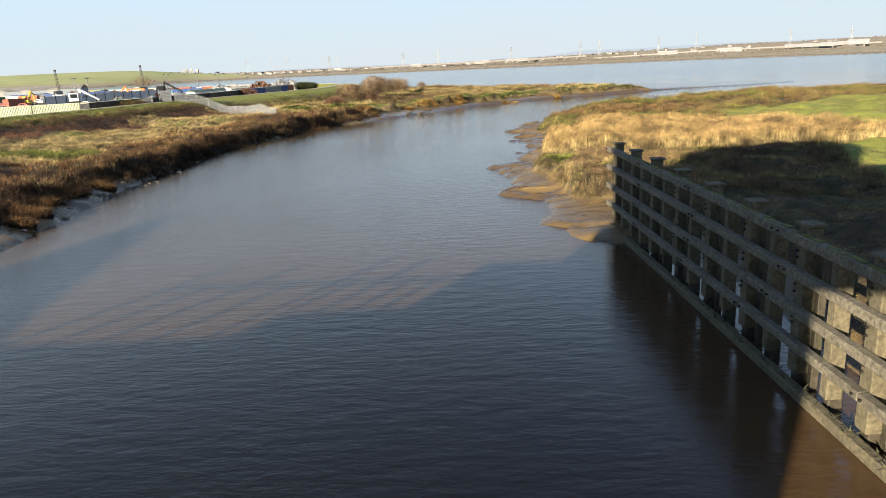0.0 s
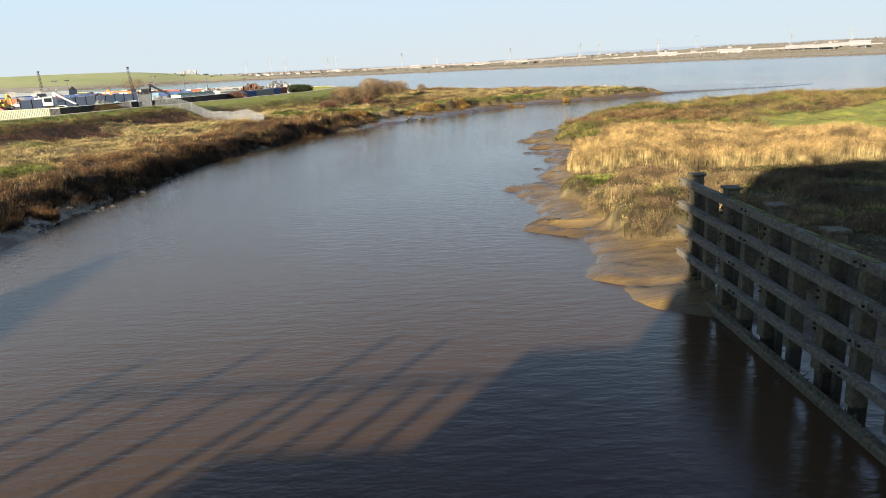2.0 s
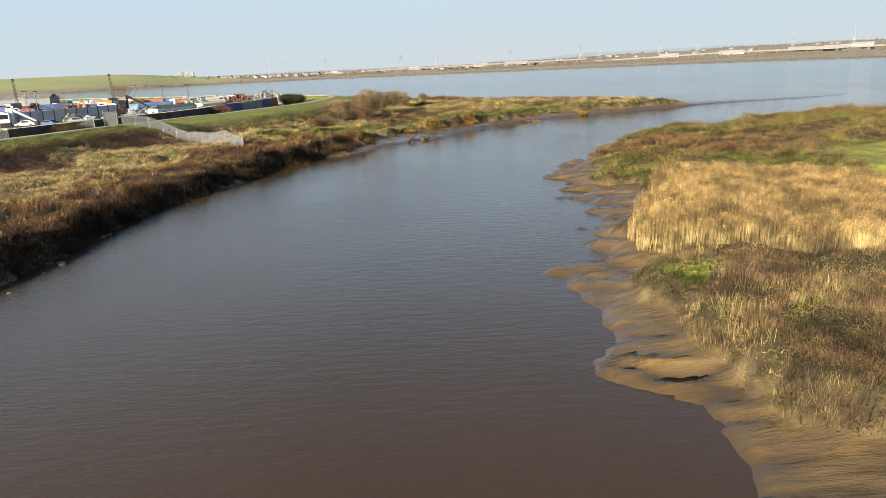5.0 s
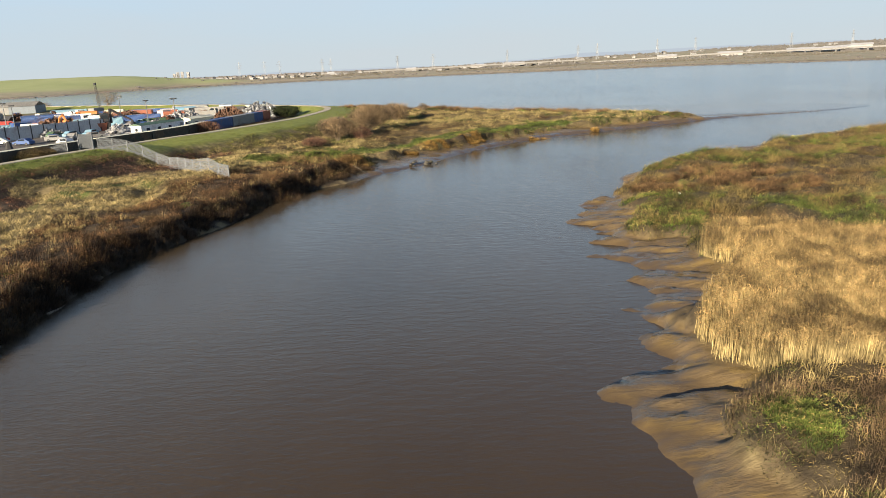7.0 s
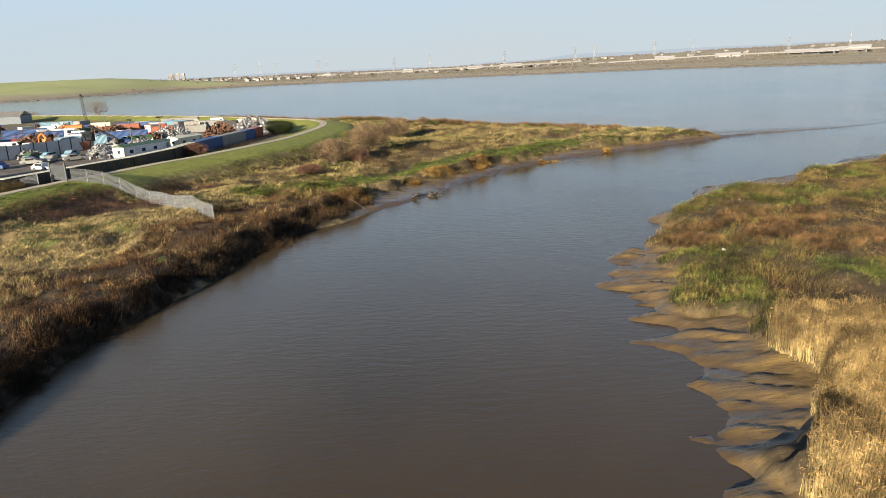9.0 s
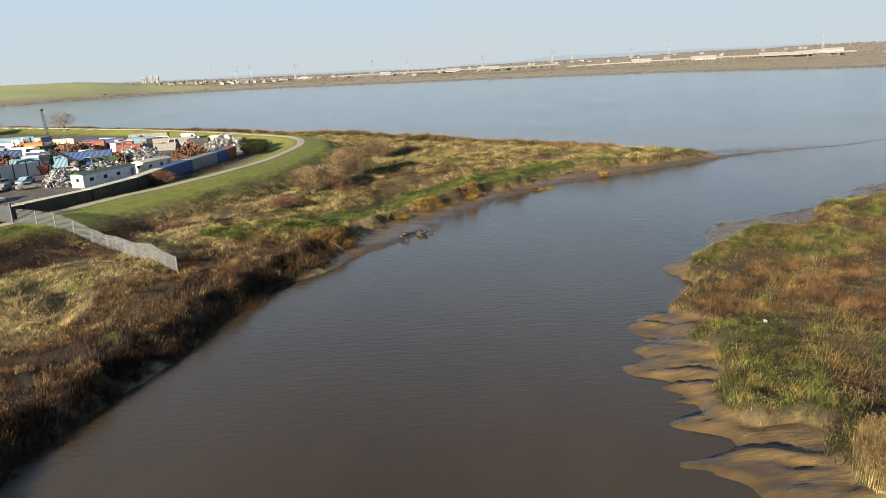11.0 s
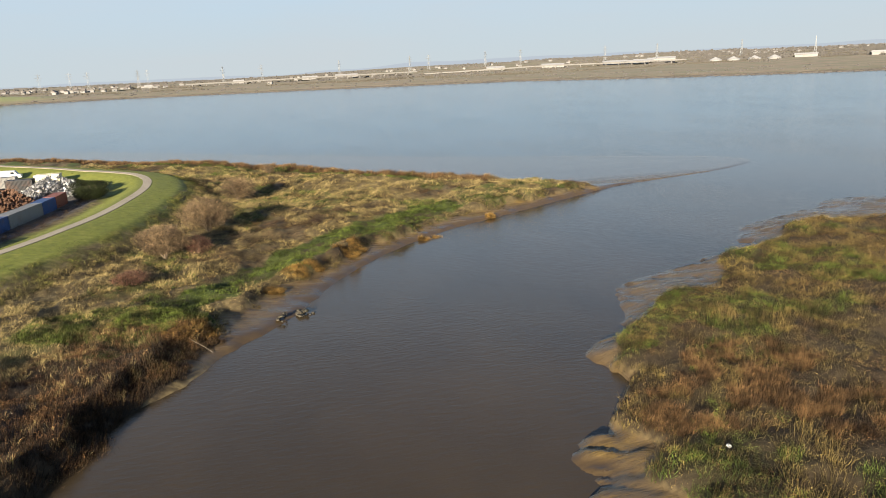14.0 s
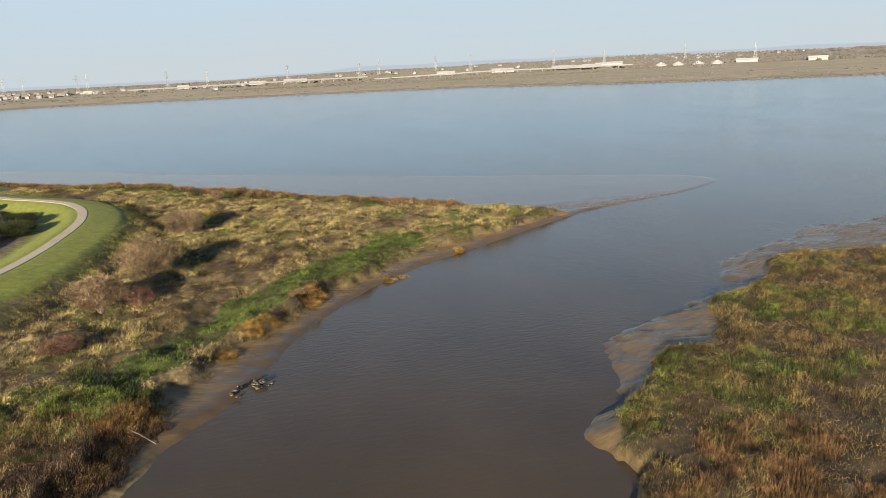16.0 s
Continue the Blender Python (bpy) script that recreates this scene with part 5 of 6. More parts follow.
def row(keys, start, way):
    """Containers end to end along the embankment from the place start, northwards (1) or southwards (-1)."""
    pos = start
    for key, ln in keys:
        lo, hi = (pos, pos + ln) if way > 0 else (pos - ln, pos)
        a = np.array([np.interp(lo, seg, inner[:, 0]), np.interp(lo, seg, inner[:, 1])])
        b = np.array([np.interp(hi, seg, inner[:, 0]), np.interp(hi, seg, inner[:, 1])])
        container(a[0], a[1], math.degrees(math.atan2(b[1] - a[1], b[0] - a[0])), key, ln, 4.02, roof_key="cream" if key == "black" else None)
        pos += way * (ln + 0.35)


blue_at = float(np.interp(199.5, inner[:, 1], seg))
row([("blue", 12.19), ("grey", 12.19), ("blue", 6.06), ("rust", 6.06)], blue_at, 1)
row([("black", 12.19)] * 5, blue_at - 0.35, -1)
for k in range(3):
    container(-75.2 - 0.9 * 12.4 * (k + 1), 142.4 - 0.435 * 12.4 * (k + 1), 25.8, "green", 12.19, 4.02, roof_key="white")


def cabin(x, y, z, rz, length, key, roof, label):
    c = thing("site_cabin", x, y, z, rz, label, "cabin")
    part("wall", one(box, 0, length, 0, 3.0, 0, 2.5, 0.02), paint(key), c)
    part("base", one(box, 0.1, length - 0.1, 0.1, 2.9, -0.25, 0.0), steel_dark, c)
    bm = bmesh.new()
    q = [bm.verts.new(p) for p in ((-0.2, -0.2, 2.5), (length + 0.2, -0.2, 2.5), (length + 0.2, 3.2, 2.5), (-0.2, 3.2, 2.5), (-0.2, 1.5, 2.95), (length + 0.2, 1.5, 2.95))]
    for fc in ((0, 1, 5, 4), (2, 3, 4, 5), (1, 2, 5), (3, 0, 4), (3, 2, 1, 0)):
        bm.faces.new([q[i] for i in fc])
    part("roof", bm, paint(roof), c)
    w = part("window", one(box, -0.03, 0.0, 0.9, 1.8, 1.1, 1.9), paint("white"), c)
    part("pane", one(box, -0.045, -0.03, 1.0, 1.7, 1.2, 1.8), glass, w)
    for k in range(int(length // 4)):
        w = part("window", one(box, 1.5 + 3.5 * k, 2.7 + 3.5 * k, -0.03, 0.0, 1.0, 1.9), paint("white"), c)
        part("pane", one(box, 1.6 + 3.5 * k, 2.6 + 3.5 * k, -0.045, -0.03, 1.1, 1.8), glass, w)
    part("door", one(box, length - 1.4, length - 0.5, -0.04, 0.0, 0.1, 2.1), paint("grey"), c)
    return c


cabin(-73.6, 193.5, 4.1, 70, 14.0, "white", "dark green", "white site cabin with green roof on a dark base")
cabin(-68.4, 210.0, 4.1, 70, 9.0, "cream", "cream", "cream site cabin beside the containers")


def lamp_post(x, y, h):
    p = thing("floodlight_post", x, y, gz(x, y), rng.uniform(0, 360), "tall grey floodlight post with two lamp heads", "floodlight", "floodlights in the yard")
    part("pole", one(rod, (0, 0, 0), (0, 0, h), 0.14, 0.09, 8), galv, p)
    part("crossarm", one(box, -0.9, 0.9, -0.06, 0.06, h - 0.1, h), galv, p)
    for s in (-0.75, 0.75):
        part("lamp_head", one(box, s - 0.3, s + 0.3, -0.35, 0.3, h, h + 0.22, 0.05), steel_dark, p)


for lx, ly in ((-75.6, 202.5), (-71.6, 209), (-112, 210), (-104, 250), (-128, 232)):
    lamp_post(lx, ly, 11.6 - gz(lx, ly))


def lattice_crane(x, y, top, lean, label):
    z = gz(x, y)
    c = thing("crawler_crane", x, y, z, rng.uniform(-20, 20), label, "crane")
    for s in (-1.6, 1.6):
        part("track", one(box, s - 0.4, s + 0.4, -2.6, 2.6, 0, 1.0, 0.25), steel_dark, c)
    part("cab", one(box, -1.5, 1.5, -2.8, 1.8, 1.1, 3.2, 0.1), paint("grey"), c)
    h = top - z
    foot, head = Vector((0, 1.6, 1.6)), Vector((lean[0], 1.6 + lean[1], h))
    bm = bmesh.new()
    corner = [Vector((sx, sy, 0)) for sx, sy in ((-0.4, -0.38), (0.4, -0.38), (0.4, 0.38), (-0.4, 0.38))]
    steps = 12
    for k in range(steps):
        s0, s1 = k / steps, (k + 1) / steps
        w0, w1 = 1 - 0.35 * s0, 1 - 0.35 * s1
        for i in range(4):
            a0, a1 = foot.lerp(head, s0) + corner[i] * w0, foot.lerp(head, s1) + corner[i] * w1
            b1 = foot.lerp(head, s1) + corner[(i + 1) % 4] * w1
            rod(bm, a0, a1, 0.06, n=4)
            rod(bm, a0, b1, 0.035, n=4)
            rod(bm, a1, b1, 0.035, n=4)
    part("lattice_boom", bm, steel_dark, c)
    part("boom_head", one(box, head.x - 0.35, head.x + 0.35, head.y - 0.3, head.y + 0.4, head.z - 0.2, head.z + 0.5, 0.08), steel_dark, c)
    part("hoist_rope", one(rod, head, (head.x, head.y + 0.8, 2.5), 0.03, n=4), steel_dark, c)


lattice_crane(-131, 290, 15.5, (-1.3, 0.4), "dark lattice boom crane in the scrapyard")
lattice_crane(-161, 279, 15.2, (-0.9, 0.3), "dark lattice boom crane beside the long shed")
lattice_crane(-118, 150, 16.5, (-4.0, 1.0), "pale leaning lattice boom crane in the scrapyard")


def handler(x, y, top, key, reach, rz):
    z = gz(x, y)
    c = thing("scrap_handler", x, y, z, rz, PAINT[key][1] + " scrap handler with a folded boom", "material handler", "scrap handlers")
    part("pedestal", one(box, -1.0, 1.0, -1.0, 1.0, 0, 2.2, 0.1), steel_dark, c)
    part("cab", one(box, -1.2, 0.9, -1.3, 1.0, 2.2, 4.2, 0.12), paint(key), c)
    part("cab_window", one(box, -0.9, 0.6, -1.33, -1.31, 3.0, 3.9), glass, c)
    h = top - z
    part("boom", one(box, 1.0, 1.6, -0.3, 0.3, 1.8, h, 0.1), paint(key), c)
    bm = bmesh.new()
    rod(bm, (1.3, 0, h - 0.2), (1.3 + reach, 0, 2.2), 0.32, 0.22, 6)
    part("stick", bm, paint(key), c)
    part("grab", one(rod, (1.3 + reach, 0, 2.3), (1.3 + reach, 0, 0.8), 0.3, 0.7, 7), steel_dark, c)
    part("cylinder", one(rod, (1.8, 0.3, 3.0), (1.3 + reach * 0.4, 0.3, h * 0.62), 0.12, n=6), galv, c)


handler(-94, 219.5, 9.6, "black", 5.0, 25)
handler(-93, 166, 9.2, "white", 4.2, 30)


def wheels(c, xs, r, half):
    for wx in xs:
        for wy in (-half, half):
            w = part("wheel", one(rod, (wx, wy - 0.12, r), (wx, wy + 0.12, r), r, n=12), rubber, c)
            part("rim", one(rod, (wx, wy - 0.13, r), (wx, wy + 0.13, r), r * 0.5, n=8), galv, w)


def van(x, y, rz, key, long=5.6, z=None):
    c = thing("van", x, y, gz(x, y) if z is None else z, rz, PAINT[key][1] + " van parked in the scrapyard", "van", "vans in the yard")
    bm = bmesh.new()
    prof = [(0, 0.4), (long, 0.4), (long, 1.1), (long - 0.9, 1.35), (long - 1.6, 2.3), (0.1, 2.4), (0, 2.2)]
    lo = [bm.verts.new((px, -0.98, pz)) for px, pz in prof]
    hi = [bm.verts.new((px, 0.98, pz)) for px, pz in prof]
    bm.faces.new(lo)
    bm.faces.new(hi[::-1])
    for i in range(len(prof)):
        bm.faces.new((lo[i], hi[i], hi[(i + 1) % len(prof)], lo[(i + 1) % len(prof)]))
    part("body", bm, paint(key), c)
    part("windscreen", one(box, -0.02, 0.02, -0.85, 0.85, -0.5, 0.5, m=pose(long - 1.22, 0, 1.85, 0, -36, 0)), glass, c)
    for s in (-0.99, 0.99):
        part("side_window", one(box, long - 2.5, long - 1.7, s - 0.01, s + 0.01, 1.4, 2.0), glass, c)
    wheels(c, (1.0, long - 1.1), 0.34, 0.86)


def car(x, y, rz, key, z=None):
    c = thing("scrap_car", x, y, gz(x, y) if z is None else z, rz, PAINT[key][1] + " scrapped car without number plates", "car", "scrapped cars")
    bm = bmesh.new()
    prof = [(0, 0.3), (4.2, 0.3), (4.25, 0.7), (3.2, 0.9), (2.6, 1.4), (1.0, 1.42), (0.35, 0.95), (0, 0.85)]
    lo = [bm.verts.new((px, -0.82, pz)) for px, pz in prof]
    hi = [bm.verts.new((px, 0.82, pz)) for px, pz in prof]
    bm.faces.new(lo)
    bm.faces.new(hi[::-1])
    for i in range(len(prof)):
        bm.faces.new((lo[i], hi[i], hi[(i + 1) % len(prof)], lo[(i + 1) % len(prof)]))
    part("body", bm, paint(key), c)
    for s in (-0.83, 0.83):
        part("side_window", one(box, 1.1, 2.7, s - 0.01, s + 0.01, 0.95, 1.33), glass, c)
    wheels(c, (0.8, 3.4), 0.3, 0.72)


def excavator(x, y, rz, key):
    c = thing("excavator", x, y, gz(x, y), rz, PAINT[key][1] + " tracked excavator among the scrap", "excavator", "excavators")
    for s in (-1.1, 1.1):
        part("track", one(box, -1.7, 1.7, s - 0.3, s + 0.3, 0, 0.8, 0.2), rubber, c)
    part("body", one(box, -1.8, 1.2, -1.2, 1.2, 0.9, 2.1, 0.15), paint(key), c)
    k = part("cab", one(box, -0.1, 1.4, 0.2, 1.2, 2.1, 3.1, 0.08), paint(key), c)
    part("cab_window", one(box, 1.39, 1.42, 0.3, 1.1, 2.2, 3.0), glass, k)
    bm = bmesh.new()
    rod(bm, (1.0, -0.2, 1.6), (3.2, -0.2, 4.4), 0.32, 0.28, 6)
    rod(bm, (3.2, -0.2, 4.4), (5.0, -0.2, 3.6), 0.28, 0.24, 6)
    part("boom", bm, paint(key), c)
    part("stick", one(rod, (5.0, -0.2, 3.7), (5.6, -0.2, 1.2), 0.22, 0.16, 6), paint(key), c)
    part("bucket", one(box, 5.1, 6.0, -0.7, 0.3, 0.4, 1.2, 0.15), steel_dark, c)


def tank(x, y, rz, key):
    c = thing("storage_tank", x, y, gz(x, y), rz, PAINT[key][1] + " cylindrical steel tank lying in the yard", "tank")
    part("shell", one(rod, (0, 0, 1.7), (6.5, 0, 1.7), 1.3, n=18), paint(key), c)
    for s in (1.2, 5.2):
        part("saddle", one(box, s - 0.2, s + 0.2, -1.0, 1.0, 0, 0.7), steel_dark, c)


def skip(x, y, rz, key):
    c = thing("open_skip", x, y, gz(x, y), rz, PAINT[key][1] + " open steel skip filled with scrap", "skip", "skips in the yard")
    bm = bmesh.new()
    q = [bm.verts.new(p) for p in ((0.5, 0.2, 0), (5.5, 0.2, 0), (5.5, 2.2, 0), (0.5, 2.2, 0), (0, 0, 2.0), (6, 0, 2.0), (6, 2.4, 2.0), (0, 2.4, 2.0), (0.2, 0.15, 2.0), (5.8, 0.15, 2.0), (5.8, 2.25, 2.0), (0.2, 2.25, 2.0), (0.5, 0.3, 1.2), (5.5, 0.3, 1.2), (5.5, 2.1, 1.2), (0.5, 2.1, 1.2))]
    for i in range(4):
        j = (i + 1) % 4
        for r in (0, 4, 8):
            bm.faces.new((q[r + i], q[r + j], q[r + 4 + j], q[r + 4 + i]))
    part("shell", bm, paint(key), c)
    scrap_in = bmesh.new()
    for _ in range(40):
        box(scrap_in, -0.4, 0.4, -0.12, 0.12, -0.05, 0.05, m=pose(rng.uniform(0.8, 5.2), rng.uniform(0.5, 1.9), rng.uniform(1.3, 1.9), rng.uniform(0, 360), rng.uniform(0, 360), rng.uniform(0, 360)))
    part("scrap", scrap_in, rusty, c)


def heap(x, y, rx, ry, h, material, label, n=900, size=0.6):
    """A heap of torn sheet and bent bars."""
    z0 = gz(x, y)
    bm = bmesh.new()
    for _ in range(n):
        a, r = rng.uniform(0, 2 * math.pi), math.sqrt(rng.random())
        top = h * (1 - r**1.5) * (0.85 + 0.25 * math.sin(3 * a + x) + 0.15 * rng.random())
        c = Vector((x + rx * r * math.cos(a), y + ry * r * math.sin(a), z0 + top * (1 if rng.random() < 0.75 else rng.random())))
        s = size * rng.uniform(0.35, 1.5)
        u = Vector((rng.gauss(0, 1), rng.gauss(0, 1), rng.gauss(0, 1))).normalized() * s
        v = u.cross(Vector((rng.gauss(0, 1), rng.gauss(0, 1), rng.gauss(0, 1)))).normalized() * s * rng.uniform(0.15, 0.6)
        w = u.cross(v).normalized() * s * 0.3
        q = [bm.verts.new(c + p) for p in (-u - v, u - v + w, u + v, -u + v + w * 0.5, w * 1.2)]
        for i in range(4):
            bm.faces.new((q[i], q[(i + 1) % 4], q[4]))
    ob = part("scrap_heap", bm, material)
    tagged(ob, label, "scrap heap", kind="stuff")


heap(-81, 238, 8, 5.5, 2.8, shiny, "heap of crumpled silver sheet-metal scrap", 2400, 0.42)
heap(-62, 250, 8.5, 5.5, 3.8, shiny, "heap of crumpled silver sheet-metal scrap", 2400, 0.42)
heap(-66.5, 236, 6, 5, 3.3, rusty, "heap of rust-brown iron bars and scrap", 1600, 0.55)
heap(-84, 206, 3.5, 2.5, 1.8, shiny, "small heap of white and silver scrap", 300, 0.5)
heap(-101, 205, 4, 2.5, 1.6, shiny, "small heap of white and silver scrap", 300, 0.5)
heap(-118, 240, 9, 6, 2.2, rusty, "low heap of mixed rusty scrap", 700, 0.7)
heap(-108, 262, 8, 6, 2.4, rusty, "low heap of mixed rusty scrap", 600, 0.7)

# panel wall across the yard
pw = thing("panel_wall", -112, 186, gz(-112, 186), math.degrees(math.atan2(34, 19)), "pale grey steel panel wall dividing the yard", "wall")
for k in range(13):
    part("panel", one(box, 3 * k + 0.06, 3 * k + 2.94, -0.06, 0.06, 0.1, 3.1, 0.02), paint("silver"), pw)
    part("post", one(box, 3 * k - 0.1, 3 * k + 0.1, -0.15, 0.15, 0, 3.3), steel_dark, pw)


def shed(x, y, rz, length, width, eaves, ridge, label):
    c = thing("long_shed", x, y, gz(x, y), rz, label, "shed")
    part("wall", one(box, 0, length, 0, width, 0, eaves), plain("shed_cladding", (0.16, 0.19, 0.22), 0.6, relief=0.0), c)
    for s, (y0, y1) in enumerate(((-0.4, width / 2), (width / 2, width + 0.4))):
        za, zb = (eaves - 0.1, ridge) if s == 0 else (ridge, eaves - 0.1)
        for k in range(int(length // 5)):
            bm = bmesh.new()
            q = [bm.verts.new(p) for p in ((5 * k, y0, za), (5 * k + 4.9, y0, za), (5 * k + 4.9, y1, zb), (5 * k, y1, zb))]
            bm.faces.new(q)
            bmesh.ops.solidify(bm, geom=bm.faces[:], thickness=0.08)
            part("roof_sheet", bm, roofs, c)
    for k in range(3):
        part("door", one(box, 6 + 12 * k, 10.5 + 12 * k, -0.05, 0.0, 0, 3.6), paint("grey"), c)


shed(-229.5, 334.3, 15, 45, 16, 3.3, 5.0, "long shed with pale weathered roof sheets")
shed(-232, 262, 62, 45, 15, 4.4, 6.2, "long shed with pale weathered roof sheets")

# rows of containers, vehicles and machines
mix = ["blue", "white", "pale blue", "rust", "grey", "cream", "dark green", "silver"]
for k, (cx, cy, crz, key, ln) in enumerate([(-106, 226, 20, "pale blue", 12.19), (-100, 237, 18, "blue", 12.19), (-92, 252, 15, "rust", 6.06), (-98, 262, 12, "rust", 6.06), (-112, 275, 8, "blue", 12.19),
                                           (-128, 246, 30, "blue", 12.19), (-124, 258, 25, "white", 6.06), (-142, 262, 25, "blue", 12.19), (-138, 276, 20, "white", 6.06), (-125, 283, 15, "cream", 6.06),
                                           (-122, 213, 35, "pale blue", 6.06), (-152, 297, 20, "pale blue", 12.19), (-104, 290, 5, "grey", 12.19), (-88, 268, 5, "grey", 12.19), (-76, 262, 0, "black", 6.06), (-72, 270, 0, "cream", 6.06)]):
    container(cx, cy, crz, key, ln, group="containers in the yard", bars=3 if key == "pale blue" else None)
container(-107, 233, 20, "white", 6.06, z=gz(-107, 233), group="containers in the yard")
tank(-128, 270, 12, "orange")
tank(-96, 272, 20, "pale blue")
for vx, vy, vr, key in ((-118, 222, 30, "white"), (-131, 219, 10, "white"), (-98, 245, 70, "white"), (-115, 252, 15, "white"), (-135, 240, 25, "red"), (-146, 250, 40, "white"), (-110, 283, 0, "white"), (-92, 282, 20, "cream"), (-124, 228, 60, "blue")):
    van(vx, vy, vr, key, rng.choice((4.9, 5.6, 6.4)))
for ex, ey, er, key in ((-103, 219, 150, "orange"), (-128, 204, 100, "yellow")):
    excavator(ex, ey, er, key)
keys = ["red", "silver", "blue", "white", "grey", "black", "pale blue", "dark green"]
spots = []


def free_spot(x0, x1, y0, y1, gap):
    """A place in the yard free of the ones taken before."""
    for _ in range(60):
        p = (rng.uniform(x0, x1), rng.uniform(y0, y1))
        if all(math.hypot(p[0] - q[0], p[1] - q[1]) > gap for q in spots):
            break
    spots.append(p)
    return p


for k in range(64):
    cx, cy = free_spot(-150, -86, 176, 262, 3.4)
    car(cx, cy, rng.uniform(0, 360), rng.choice(keys))
for k in range(12):
    cx, cy = free_spot(-165, -80, 200, 300, 6.5)
    van(cx, cy, rng.uniform(0, 360), rng.choice(["white", "white", "silver", "blue", "cream"]), rng.choice((4.9, 5.6, 6.4)))
for k in range(20):
    cx, cy = free_spot(-170, -84, 185, 272, 7.5)
    container(cx, cy, rng.choice((10, 25, 55, 62)) + rng.uniform(-8, 8), rng.choice(["white", "grey", "rust", "blue", "silver", "cream", "dark green"]), 6.06, group="containers in the yard")
for k in range(16):
    hx, hy = free_spot(-160, -80, 180, 290, 5.0)
    heap(hx, hy, rng.uniform(2.5, 4.5), rng.uniform(2, 3.5), rng.uniform(1.2, 2.4), rng.choice((rusty, shiny, dark_scrap)), "heap of mixed scrap metal in the yard", 240, 0.55)
for sx, sy, sr, key in ((-88, 228, 30, "dark green"), (-97, 214, 50, "rust"), (-113, 246, 20, "blue"), (-120, 266, 80, "dark green"), (-134, 256, 10, "rust"), (-84, 258, 10, "grey")):
    skip(sx, sy, sr, key)

# ---- the far shore ----
far_bark = plain("far_wood", (0.115, 0.108, 0.10), 0.95, vary=0.5, scale=0.05, relief=0.0)
white_wall = plain("pale_render", (0.26, 0.258, 0.255), 0.8, vary=0.15, scale=0.1, relief=0.0, dirty=0.15)
brick_roof = plain("tiled_roof", (0.17, 0.152, 0.14), 0.85, vary=0.3, scale=0.2, relief=0.0)
shed_roof = plain("white_sheet_roof", (0.38, 0.38, 0.375), 0.6, vary=0.1, scale=0.1, relief=0.0, dirty=0.1)
pylon_steel = plain("pylon_steel", (0.30, 0.32, 0.34), 0.6, 0.2, relief=0.0)


def pylon_parts():
    c = thing("pylon", 404, 2311, gz(404, 2311), 20, "grey lattice power pylon on the far plain", "pylon", "power pylons")
    bm = bmesh.new()
    lv = [(0, 4.0), (14, 2.6), (27, 1.5), (48, 0.4)]
    for (z0, w0), (z1, w1) in zip(lv[:-1], lv[1:]):
        cs = ((-1, -1), (1, -1), (1, 1), (-1, 1))
        for i, (sx, sy) in enumerate(cs):
            tx, ty = cs[(i + 1) % 4]
            rod(bm, (sx * w0, sy * w0, z0), (sx * w1, sy * w1, z1), 0.28, n=4)
            rod(bm, (sx * w0, sy * w0, z0), (tx * w1, ty * w1, z1), 0.18, n=4)
            rod(bm, (tx * w0, ty * w0, z0), (sx * w1, sy * w1, z1), 0.18, n=4)
    part("tower", bm, pylon_steel, c)
    for z, w in ((29, 7.5), (36, 9.0), (43, 6.5)):
        bm = bmesh.new()
        rod(bm, (-w, 0, z), (w, 0, z), 0.26, n=4)
        rod(bm, (-w, 0, z), (0, 0, z + 2.6), 0.18, n=4)
        rod(bm, (w, 0, z), (0, 0, z + 2.6), 0.18, n=4)
        part("crossarm", bm, pylon_steel, c)
    return c


pyl = pylon_parts()
for px, py in ((-652, 2255), (-579, 2276), (-534, 2287), (-404, 2314), (-378, 2318), (-167, 2343), (-53, 2348), (184, 2340), (462, 2300), (636, 2257), (741, 2224), (981, 2126), (1117, 2055), (1360, 1990), (1500, 1850)):
    copy_thing(pyl, pose(px, py, gz(px, py), 0, 0, rng.uniform(0, 60)))


far_concrete = plain("far_concrete", (0.19, 0.185, 0.18), 0.85, vary=0.15, scale=0.05, relief=0.0)


def viaduct(ax, ay, az, bx, by, bz, name):
    d = Vector((bx - ax, by - ay, 0))
    L = d.length
    v = thing("viaduct", ax, ay, 0, math.degrees(math.atan2(d.y, d.x)), name, "viaduct", "road and rail viaducts")
    bm = bmesh.new()
    slope = math.degrees(math.atan2(bz - az, L))
    box(bm, 0, L, -7, 7, -1.8, 0, m=pose(0, 0, az, 0, -slope, 0))
    part("deck", bm, far_concrete, v)
    part("parapet", one(box, 0, L, -7.3, -6.9, -0.6, 1.3, m=pose(0, 0, az, 0, -slope, 0)), far_concrete, v)
    for k in range(int(L // 32)):
        s = 16 + 32 * k
        z = az + (bz - az) * s / L
        x, y = ax + d.x * s / L, ay + d.y * s / L
        part("pier", one(box, s - 1.3, s + 1.3, -5, 5, gz(x, y) - 1, z - 1.8), far_concrete, v)


viaduct(-230, 1945, 9, 355, 1949, 14, "long pale concrete viaduct on piers across the marsh")
viaduct(372, 1945, 7, 660, 1862, 14, "long pale concrete viaduct on piers across the marsh")
viaduct(661, 1861, 14, 990, 1690, 15, "long pale concrete viaduct on piers across the marsh")


